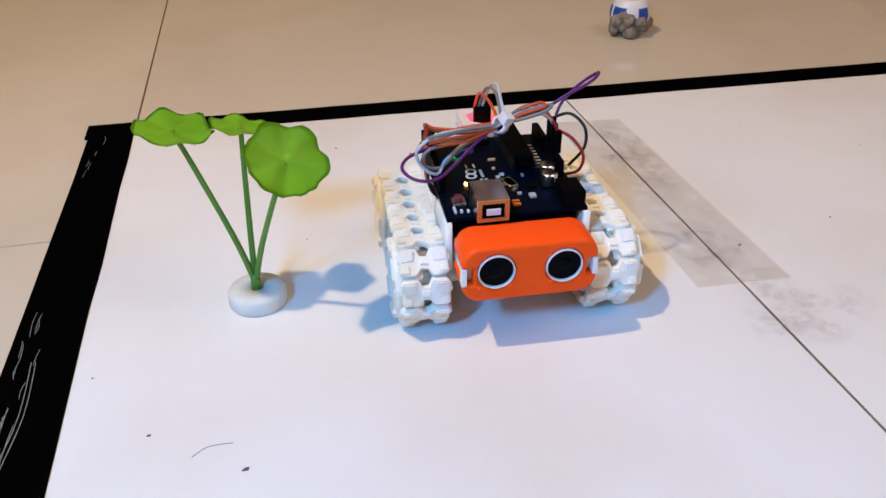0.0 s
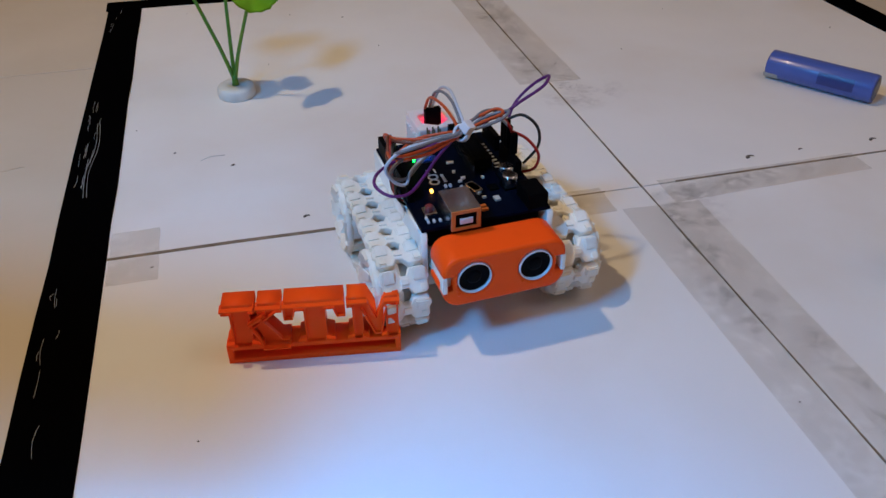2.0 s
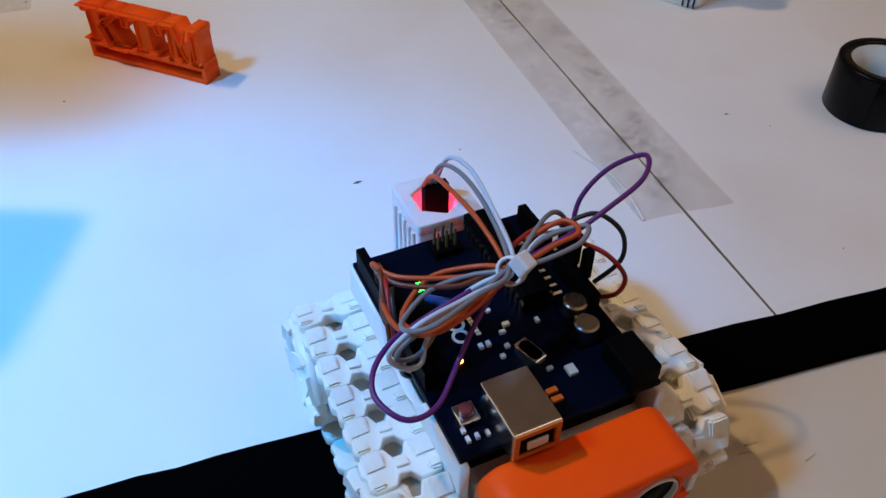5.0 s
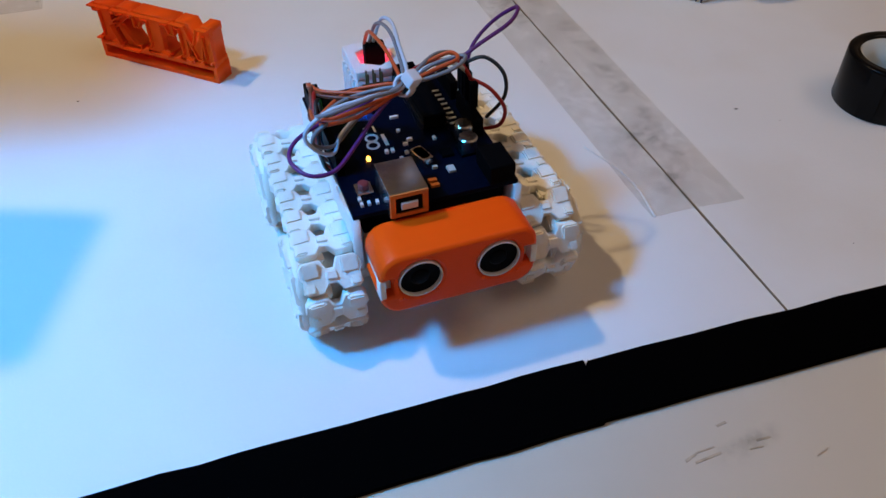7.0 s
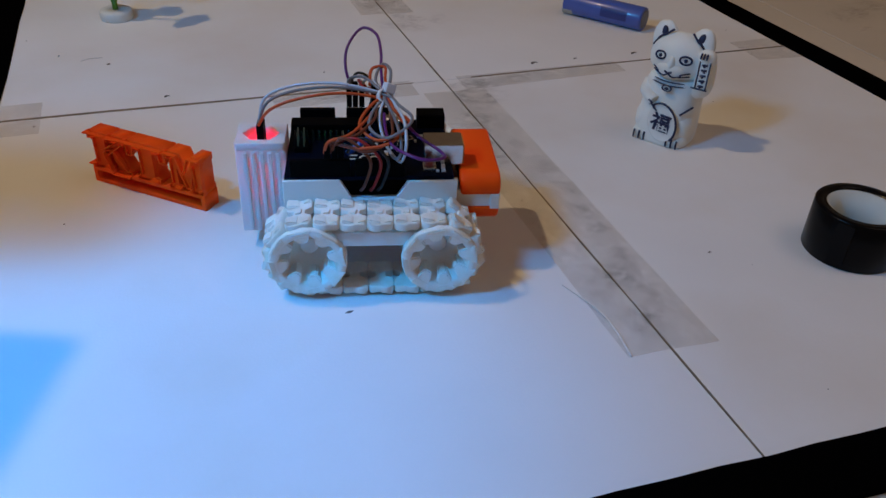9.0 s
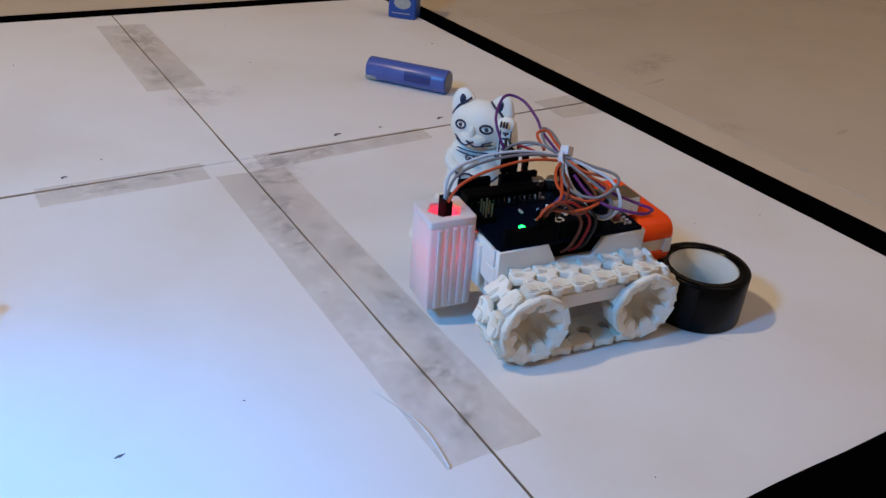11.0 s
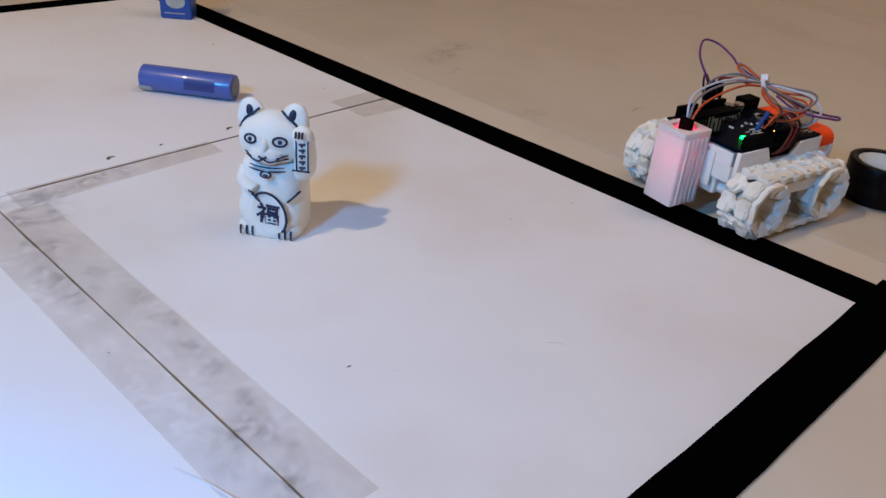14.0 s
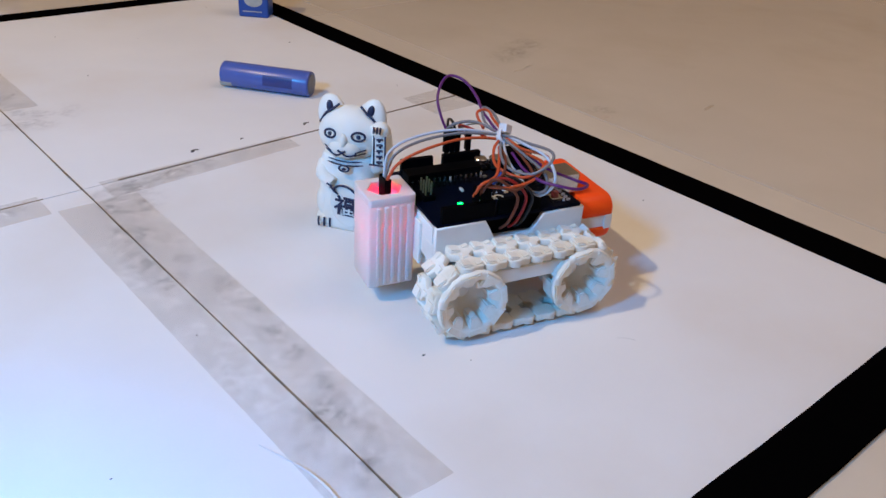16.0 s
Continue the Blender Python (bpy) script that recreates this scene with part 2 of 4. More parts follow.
def tube(bm, points, radius, seg=8, mat=0, steps=6, closed=False, flat=1.0):
    """A round cord through the points, smoothed by Catmull-Rom."""
    p = [Vector(q) for q in points]
    line = []
    for i in range(len(p) - 1):
        a, b, c, d = p[max(i - 1, 0)], p[i], p[i + 1], p[min(i + 2, len(p) - 1)]
        for s in range(steps):
            t = s / steps
            line.append(0.5 * ((2 * b) + (c - a) * t + (2 * a - 5 * b + 4 * c - d) * t * t + (3 * b - a - 3 * c + d) * t ** 3))
    line.append(p[-1])
    side = None
    rings = []
    for i, q in enumerate(line):
        way = (line[min(i + 1, len(line) - 1)] - line[max(i - 1, 0)]).normalized()
        if side is None:
            side = way.orthogonal().normalized()
        side = (side - way * side.dot(way)).normalized()
        up = way.cross(side)
        r = radius[0] + (radius[1] - radius[0]) * i / (len(line) - 1) if isinstance(radius, tuple) else radius
        rings.append([bm.verts.new(q + (side * math.cos(2 * math.pi * k / seg) + up * math.sin(2 * math.pi * k / seg) * flat) * r) for k in range(seg)])
    for a, b in zip(rings, rings[1:]):
        for k in range(seg):
            f = bm.faces.new((a[k], a[(k + 1) % seg], b[(k + 1) % seg], b[k]))
            f.smooth, f.material_index = True, mat
    for ring in (list(reversed(rings[0])), rings[-1]):
        bm.faces.new(ring).material_index = mat
    return bm


def cutout(outlines, depth, bevel, m, mat=0, bm=None):
    """A plate cut from the closed outlines (inner ones are holes), with rounded rims, laid by m; its thickness runs along m's z."""
    data = bpy.data.curves.new("outline", "CURVE")
    data.dimensions, data.fill_mode, data.extrude, data.bevel_depth, data.bevel_resolution = "2D", "BOTH", depth / 2 - bevel, bevel, 1
    data.offset = -bevel
    for o in outlines:
        s = data.splines.new("POLY")
        s.points.add(len(o) - 1)
        for q, (x, y) in zip(s.points, o):
            q.co = (x, y, 0, 1)
        s.use_cyclic_u = True
    ob = bpy.data.objects.new("outline", data)
    scene.collection.objects.link(ob)
    bpy.context.view_layer.update()
    me = bpy.data.meshes.new_from_object(ob.evaluated_get(bpy.context.evaluated_depsgraph_get()))
    bm = bm or bmesh.new()
    start = len(bm.faces)
    bm.from_mesh(me)
    bm.faces.ensure_lookup_table()
    fresh = bm.faces[start:]
    bmesh.ops.transform(bm, matrix=m, verts=list({v for f in fresh for v in f.verts}))
    for f in fresh:
        f.material_index = mat
    bpy.data.objects.remove(ob)
    bpy.data.curves.remove(data)
    bpy.data.meshes.remove(me)
    return bm


def round_rect(w, h, r, n=5, cx=0.0, cy=0.0):
    out = []
    for sx, sy, a in ((1, 1, 0), (-1, 1, 90), (-1, -1, 180), (1, -1, 270)):
        for k in range(n + 1):
            t = radians(a + 90 * k / n)
            out.append((cx + sx * (w / 2 - r) + r * math.cos(t), cy + sy * (h / 2 - r) + r * math.sin(t)))
    return out


def circle(r, cx=0.0, cy=0.0, n=32):
    return [(cx + r * math.cos(2 * math.pi * k / n), cy + r * math.sin(2 * math.pi * k / n)) for k in range(n)]


def slab(bm, corners, z0, z1, wave=0.0, cuts=1, mat=0):
    """A thin sheet over four ground corners, with a slightly wavy outline."""
    ring = []
    rnd = random.Random(len(corners) + int(abs(corners[0][0]) * 1e4))
    for i, a in enumerate(corners):
        b = corners[(i + 1) % len(corners)]
        for k in range(cuts):
            t = k / cuts
            j = (0, 0) if k == 0 else (rnd.uniform(-wave, wave), rnd.uniform(-wave, wave))
            ring.append((a[0] + (b[0] - a[0]) * t + j[0], a[1] + (b[1] - a[1]) * t + j[1]))
    top = [bm.verts.new((x, y, z1)) for x, y in ring]
    low = [bm.verts.new((x, y, z0)) for x, y in ring]
    faces = [bm.faces.new(top), bm.faces.new(list(reversed(low)))]
    for i in range(len(ring)):
        j = (i + 1) % len(ring)
        faces.append(bm.faces.new((top[j], top[i], low[i], low[j])))
    for f in faces:
        f.material_index = mat
    return bm

# ---- setting ----
TILE, GX, GY, TY = 0.595, -0.2655, 0.2415, 0.5875


def build_room():
    floor = link_mesh("floor", boxes(((-1.45, -1.52, -0.05), (2.11, 2.0, -0.004))), M_grout)
    tagged(floor, "glossy beige tiled floor with thin dark joints", "floor", kind="structure")
    bm = boxes(((-TILE / 2 + 0.0005, -TY / 2 + 0.0005, -0.012), (TILE / 2 - 0.0005, TY / 2 - 0.0005, 0)), bevel=0.0005)
    first = part("tile", bm, M_tile, floor)
    for i in range(-2, 4):
        for j in range(-3, 3):
            m = Matrix.Translation((GX + TILE * (i + 0.5), GY + TY * (j + 0.5), 0))
            if (i, j) == (-2, -3):
                first.matrix_basis = m
            else:
                t = bpy.data.objects.new("tile", first.data)
                scene.collection.objects.link(t)
                t.parent, t.matrix_basis = floor, m
    for name, lo, hi in (("wall_north", (-1.43, 1.98, 0), (2.1, 2.08, 2.6)), ("wall_south", (-1.43, -1.60, 0), (2.1, -1.50, 2.6)),
                         ("wall_west", (-1.53, -1.60, 0), (-1.43, 2.08, 2.6)), ("wall_east", (2.1, -1.60, 0), (2.2, 2.08, 2.6))):
        tagged(link_mesh(name, boxes((lo, hi)), M_wall), "plain cream painted wall", "wall", kind="structure")
    tagged(link_mesh("ceiling", boxes(((-1.53, -1.60, 2.6), (2.2, 2.08, 2.7))), M_wall), "plain cream ceiling", "ceiling", kind="structure")


build_room()

# ---- the paper mat ----


def build_mat():
    sheets = (((-0.2780, 0.0046), (-0.150, 0.0020), (-0.0003, 0.0006), (-0.0004, 0.364), (-0.2780, 0.368)),
              ((0.0003, 0.0005), (0.289, 0.0005), (0.289, 0.361), (0.0003, 0.364)),
              ((-0.2780, -0.340), (-0.0003, -0.344), (-0.0003, -0.0006), (-0.150, 0.0006), (-0.2780, 0.0030)),
              ((0.0003, -0.344), (0.289, -0.352), (0.289, -0.0005), (0.0003, -0.0005)))
    for i, c in enumerate(sheets):
        ob = link_mesh("paper_sheet", slab(bmesh.new(), c, 0.0, 0.0010 + 0.0001 * i, 0.0003, 14), M_paper)
        tagged(ob, "large white paper sheet with faint smudges, taped to the floor", "paper", "sheets of the mat")
    # dark-coloured strips that paint in the shade between the sheet edges
    bm = bmesh.new()
    slab(bm, ((-0.278, 0.0022), (-0.205, 0.0016), (-0.150, 0.0004), (-0.060, -0.0003), (-0.020, -0.0002), (-0.020, 0.0004), (-0.060, 0.0010), (-0.150, 0.0026), (-0.205, 0.0040), (-0.278, 0.0040)), 0.0002, 0.00142)
    slab(bm, ((-0.0003, -0.345), (0.0001, -0.345), (0.0003, -0.230), (0.0002, -0.150), (0.0004, 0.0), (0.0001, 0.150), (0.0002, 0.362), (-0.0001, 0.362), (-0.0003, 0.150), (0.0000, 0.0), (-0.0002, -0.150), (-0.0001, -0.230)), 0.0002, 0.00172)
    slab(bm, ((0.020, -0.0005), (0.289, -0.0006), (0.289, 0.0006), (0.020, 0.0005)), 0.0003, 0.00172)
    tagged(link_mesh("seam_grime", bm, M_seam_shade), "dark strips coloured as the shade in the seams between the sheets", "dirt", kind="stuff")
    z = 0.0016
    strips = (((-0.2905, -0.366), (-0.2650, -0.366), (-0.2652, 0.3590), (-0.2905, 0.375)),
              ((-0.2925, 0.3572), (0.297, 0.3425), (0.297, 0.3630), (-0.2925, 0.3757)),
              ((0.2712, -0.352), (0.2965, -0.352), (0.2965, 0.3625), (0.2735, 0.3625)),
              ((-0.294, -0.3490), (-0.0795, -0.3520), (-0.0755, -0.3288), (-0.294, -0.3256)),
              ((-0.0825, -0.3512), (0.304, -0.3660), (0.304, -0.3412), (-0.0745, -0.3297)))
    for i, c in enumerate(strips):
        ob = link_mesh("border_tape", slab(bmesh.new(), c, 0.0004, z + 0.00025 * i, 0.0004, 20), M_tape_black)
        tagged(ob, "glossy black adhesive tape strip bordering the paper mat", "tape", "border strips")
    clear = (((-0.020, 0.137), (0.022, 0.135), (0.020, 0.312), (-0.020, 0.316)),
             ((-0.019, -0.274), (0.021, -0.276), (0.022, -0.020), (-0.019, -0.018)),
             ((0.010, -0.019), (0.128, -0.015), (0.128, 0.003), (0.010, 0.003)),
             ((-0.112, -0.018), (-0.022, -0.019), (-0.022, 0.004), (-0.112, 0.005)),
             ((0.235, -0.020), (0.272, -0.022), (0.272, 0.018), (0.235, 0.016)),
             ((-0.264, -0.018), (-0.242, -0.018), (-0.242, 0.024), (-0.264, 0.024)))
    for i, c in enumerate(clear):
        ob = link_mesh("clear_tape", slab(bmesh.new(), c, 0.0014, 0.00150 + 0.00003 * i, 0.00025, 12), M_clear)
        tagged(ob, "clear packing tape strip, yellowed and dirty, over a paper seam", "tape", "seam tapes")
        if i == 1:      # one strip has come loose along its edge and curls up
            rim = [(-0.0236, -0.2250, 0.0017), (-0.0200, -0.2370, 0.0024), (-0.0176, -0.2480, 0.0030), (-0.0166, -0.2590, 0.0026), (-0.0180, -0.2745, 0.0018)]
            part("curled_edge", tube(bmesh.new(), rim, (0.0002, 0.0005), 8, flat=0.5), M_print, ob, "white curled-up tape edge")
    for k, (x, y, a, b, turn) in enumerate(((0.001, -0.090, 0.016, 0.060, 0), (0.001, -0.240, 0.018, 0.036, 0), (0.014, -0.170, 0.008, 0.070, -3), (0.003, 0.165, 0.022, 0.045, 8), (0.004, 0.262, 0.020, 0.060, -4), 
                                             (0.062, -0.009, 0.070, 0.009, 2), (-0.068, -0.007, 0.050, 0.010, 0), (0.014, 0.112, 0.034, 0.022, 20), (0.012, -0.028, 0.030, 0.022, 30), (-0.043, -0.372, 0.016, 0.005, 12), (0.090, -0.405, 0.050, 0.012, 14), (0.345, -0.080, 0.020, 0.010, -40), (0.400, 0.060, 0.060, 0.020, 20))):
        bm = bmesh.new()
        bm.faces.new([bm.verts.new((math.cos(q * math.pi / 14), math.sin(q * math.pi / 14), 0)) for q in range(28)])
        ob = link_mesh("dirt_smudge", bm, M_dirt)
        on_tile = y < -0.36 or x > 0.31
        ob.matrix_basis = pose(x, y, 0.0003 if on_tile else 0.00182 + 0.00002 * k, 0, 0, turn) @ Matrix.Diagonal((a, b, 1, 1))
        tagged(ob, "grey-brown rubbed-in dirt smudge", "dirt", kind="stuff")
    # wrinkles on the black tape, their glints painted as pale colour, scuffs on the tiles
    rnd = random.Random(12)
    bm = bmesh.new()
    for y0, y1, n in ((-0.12, 0.02, 8), (0.07, 0.17, 22), (0.30, 0.35, 5)):
        for k in range(n):
            x, y, l = rnd.uniform(-0.2868, -0.2800), rnd.uniform(y0, y1), rnd.uniform(0.004, 0.018)
            tube(bm, [(x, y, 0.0016), (x + rnd.uniform(-0.001, 0.001), y + l / 2, 0.0018), (x + rnd.uniform(-0.0008, 0.0008), y + l, 0.0016)], 0.00009, 4, steps=2)
    for k in range(16):
        x = rnd.uniform(-0.25, 0.28)
        y = -0.340 - 0.022 * (x + 0.08)
        tube(bm, [(x, y + rnd.uniform(-0.007, 0.007), 0.0019), (x + rnd.uniform(0.0005, 0.002), y + rnd.uniform(-0.007, 0.007), 0.0021)], 0.00012, 4, steps=1)
    for off in (0.0, 0.0016):      # two long pale glints along ridges where the strip has been lifted
        tube(bm, [(-0.2812 + off, 0.148, 0.0017), (-0.2796 + off, 0.118, 0.0019), (-0.2822 + off, 0.088, 0.0019), (-0.2810 + off, 0.062, 0.0017)], 0.00012, 4, steps=4)
    tagged(link_mesh("tape_wrinkles", bm, M_label), "fine raised wrinkles on the black tape, coloured pale as reflected light", "scratch", kind="stuff")
    bm = bmesh.new()
    for x, y, n in ((-0.056, -0.368, 4), (-0.035, -0.376, 3), (0.331, -0.090, 2), (-0.335, 0.10, 6), (0.10, -0.40, 6), (0.36, 0.02, 4), (0.42, -0.12, 3)):
        for k in range(n):
            a, l = rnd.uniform(-0.1, 0.35), rnd.uniform(0.003, 0.011)
            px, py = x + rnd.uniform(-0.012, 0.012), y + rnd.uniform(-0.006, 0.006)
            w = rnd.uniform(0.0003, 0.0009)
            slab(bm, [(px, py), (px + l * math.cos(a), py + l * math.sin(a)), (px + l * math.cos(a), py + l * math.sin(a) + w), (px, py + w)], -0.0005, 0.0002)
    tagged(link_mesh("tile_scuffs", bm, M_scuff), "small brown scuffs on the beige tiles", "scuff", kind="stuff")
    # screw holes and pencil specks in the paper
    for x, y, r in ((0.072, 0.013, 0.0028), (0.104, 0.014, 0.0013), (0.151, 0.0135, 0.0025), (-0.172, 0.016, 0.0017), (-0.095, 0.014, 0.0018)):
        arc = [(r * math.cos(a), 0.75 * r * math.sin(a)) for a in [radians(20 + 16 * k) for k in range(13)]]
        bm = slab(bmesh.new(), arc + [(0.3 * r + 0.55 * p, 0.1 * r + 0.4 * q) for p, q in reversed(arc)], 0.0012, 0.0016)
        ob = link_mesh("hole_mark", bm, M_smudge)
        ob.location = (x, y, 0)
        tagged(ob, "small dark pierced hole mark in the paper", "mark", "marks on the paper")
    rnd = random.Random(5)
    bm = bmesh.new()
    specks = [(-0.115, -0.217, 0.0011), (0.054, -0.221, 0.0008), (0.015, 0.164, 0.0008), (-0.205, 0.078, 0.0010), (-0.236, 0.10, 0.0006)]
    specks += [(rnd.uniform(-0.26, 0.27), rnd.uniform(-0.32, 0.35), rnd.uniform(0.0002, 0.0006)) for _ in range(26)]
    for x, y, r in specks:
        a = rnd.uniform(0, 3.1)
        c = [(x + r * k * math.cos(a + q) * (1 + rnd.random()), y + r * k * math.sin(a + q)) for k, q in ((1, 0), (0.6, 1.6), (1, 3.1), (0.6, 4.7))]
        slab(bm, c, 0.0010, 0.00145)
    tagged(link_mesh("paper_specks", bm, M_smudge), "tiny dark specks scattered on the white paper", "speck", kind="stuff")
    for pts in (((-0.222, 0.087, 0), (-0.217, 0.0905, 0), (-0.209, 0.0905, 0)), 
                ((0.128, -0.262, 0), (0.131, -0.2645, 0), (0.133, -0.268, 0))):
        bm = tube(bmesh.new(), [(x, y, 0.0012) for x, y, _ in pts], 0.00016, seg=5)
        tagged(link_mesh("pencil_mark", bm, M_label), "faint grey pencil stroke on the paper", "mark", "marks on the paper")


build_mat()

# ---- the tracked robot ----
robot = thing("tracked_robot", (-0.1, 0.17, 0), "small white 3D-printed tracked robot with orange sensor cover and loose wires", "robot")
WZ, WU, LINKS, BELT, LANE = 0.0186, 0.0265, 19, 0.0153, 0.0362
ROUND = 4 * WU + 2 * math.pi * BELT


def belt(s):
    """The place and lean of a link at s metres along the belt, from the middle of the lower run backwards."""
    s %= ROUND
    arc = math.pi * BELT
    if s < WU:
        return -s, WZ - BELT, math.pi
    s -= WU
    if s < arc:
        a = s / BELT
        return -WU - BELT * math.sin(a), WZ - BELT * math.cos(a), math.pi + a
    s -= arc
    if s < 2 * WU:
        sag = 0.0006 * math.sin(math.pi * s / (2 * WU))
        return -WU + s, WZ + BELT - sag, 2 * math.pi
    s -= 2 * WU
    if s < arc:
        a = s / BELT
        return WU + BELT * math.sin(a), WZ + BELT * math.cos(a), 2 * math.pi + a
    s -= arc
    return WU - s, WZ - BELT, math.pi


def wedge(bm, x0, x1, y0, y1, h0, h1):
    """A block whose top slopes from height h0 at x0 to h1 at x1."""
    q = [bm.verts.new(p) for p in ((x0, y0, -0.001), (x1, y0, -0.001), (x1, y1, -0.001), (x0, y1, -0.001), (x0, y0, h0), (x1, y0, h1), (x1, y1, h1), (x0, y1, h0))]
    made = [bm.faces.new([q[k] for k in f]) for f in ((3, 2, 1, 0), (4, 5, 6, 7), (0, 1, 5, 4), (1, 2, 6, 5), (2, 3, 7, 6), (3, 0, 4, 7))]
    bmesh.ops.bevel(bm, geom=list({e for f in made for e in f.edges}), offset=0.00055, segments=2, affect="EDGES")


def link_shape():
    """A flat tread with notches that leave a diamond gap to the next one, and two raised lobes."""
    half = [(-0.0052, 0.0026), (-0.0022, 0.0012), (-0.0022, -0.0012), (-0.0052, -0.0026), (-0.0052, -0.0080), (-0.0036, -0.0096), (-0.0006, -0.0098),
            (0.0006, -0.0088), (0.0040, -0.0092), (0.0052, -0.0078), (0.0052, -0.0030), (0.0026, -0.0012), (0.0026, 0.0012), (0.0052, 0.0030), (0.0052, 0.0078),
            (0.0040, 0.0092), (0.0006, 0.0088), (-0.0006, 0.0098), (-0.0036, 0.0096), (-0.0052, 0.0080)]
    bm = cutout([half], 0.0034, 0.0004, Matrix.Translation((0, 0, 0.0003)))
    for s in (-1, 1):
        y0, y1 = sorted((s * 0.0034, s * 0.0088))
        wedge(bm, -0.0048, 0.0004, y0, y1, 0.0036, 0.0026)
        y0, y1 = sorted((s * 0.0052, s * 0.0086))
        wedge(bm, 0.0012, 0.0047, y0, y1, 0.0022, 0.0030)
    box(bm, (-0.0012, -0.0016, 0.0010), (0.0012, 0.0016, 0.0028), 0.0004)
    for v in bm.verts:
        v.co += noise.noise_vector(v.co * 300) * 0.00025
    return bm


def wheel_shape():
    bm = bmesh.new()
    lathe(bm, [(0.0036, -0.0085), (0.0128, -0.0085), (0.0128, 0.0080), (0.0150, 0.0082), (0.0157, 0.0090), (0.0156, 0.0106), (0.0148, 0.0112), (0.0124, 0.0112), (0.0116, 0.0100), (0.0100, 0.0040), (0.0060, -0.0010), (0.0036, -0.0020)],
          pose(0, 0, 0, -90), 40)
    for v in bm.verts:
        v.co += noise.noise_vector(v.co * 260) * 0.00030
    return bm


def tooth_shape():
    bm = bmesh.new()
    slab(bm, [(0.0078, -0.0017), (0.0150, -0.0049), (0.0150, 0.0049), (0.0078, 0.0017)], 0.0005, 0.0122)
    for v in bm.verts:
        if v.co.z > 0.009 and v.co.x < 0.010:
            v.co.z = 0.0090
    bmesh.ops.bevel(bm, geom=list(bm.edges), offset=0.0006, segments=2, affect="EDGES")
    bmesh.ops.transform(bm, matrix=pose(0, 0, 0, -90), verts=bm.verts)
    return bm


link_list, wheel_list = [], []


def build_tracks():
    shape = None
    tooth = None
    rim = None
    for side in (-1, 1):
        v = side * LANE
        track = part("track_frame", boxes(((-0.0240, -0.0070, 0.0235), (0.0240, 0.0070, 0.0300)), bevel=0.0006), M_white, robot, "white beam inside a printed track of hinged links")
        track.location = (0, v, 0)
        for k in range(LINKS):
            if shape is None:
                ob = part("track_link", link_shape(), M_track, track)
                shape = ob.data
            else:
                ob = bpy.data.objects.new("track_link", shape)
                scene.collection.objects.link(ob)
                ob.parent = track
            link_list.append((ob, side, k * ROUND / LINKS))
        for u in (-WU, WU):
            if rim is None:
                w = part("wheel", wheel_shape(), M_track, robot)
                rim = w.data
            else:
                w = bpy.data.objects.new("wheel", rim)
                scene.collection.objects.link(w)
                w.parent = robot
            tagged(w, "white toothed track wheel with a hollow hub")
            w.matrix_basis = pose(u, v, WZ, 0, 0, 0 if side > 0 else 180)
            wheel_list.append((w, side, u))
            for q in range(8):
                if tooth is None:
                    ob = part("tooth", tooth_shape(), M_track, w)
                    tooth = ob.data
                else:
                    ob = bpy.data.objects.new("tooth", tooth)
                    scene.collection.objects.link(ob)
                    ob.parent = w
                ob.matrix_basis = pose(0, 0, 0, 0, 45 * q, 0)
            part("hub", cyl(bmesh.new(), 0.0042, 0.0042, 0.004, pose(0, -0.005, 0, 90), 20, 0.0005), M_white, w)


build_tracks()


def build_chassis():
    bm = bmesh.new()
    box(bm, (-0.0355, -0.0235, 0.0255), (0.0385, 0.0235, 0.0355), 0.0015)
    box(bm, (-0.0330, -0.0140, 0.0150), (-0.0200, 0.0140, 0.0258), 0.0015)
    box(bm, (0.0200, -0.0140, 0.0150), (0.0320, 0.0140, 0.0258), 0.0015)
    box(bm, (-0.0355, -0.0225, 0.0350), (-0.0325, 0.0225, 0.0430), 0.0006)
    for u in (-WU, WU):
        cyl(bm, 0.0036, 0.0036, 0.070, pose(u, 0, WZ, 90), 20)
    part("chassis", bm, M_white, robot, "white printed chassis tub")
    for s in (-1, 1):
        outline = [(-0.0362, 0.0250), (0.0345, 0.0250), (0.0345, 0.0445), (0.0143, 0.0442), (0.0092, 0.0362), (-0.0088, 0.0364), (-0.0134, 0.0450), (-0.0362, 0.0450)]
        m = Matrix.Translation((0, s * 0.0262, 0)) @ pose(0, 0, 0, 90)
        part("side_panel", cutout([outline], 0.0028, 0.0005, m), M_white, robot, "white side wall with a sloped notch")
    part("battery_tray", boxes(((-0.030, -0.0232, 0.0355), (0.030, 0.0232, 0.0425)), bevel=0.0006), M_black, robot, "dark tray under the circuit board")


build_chassis()


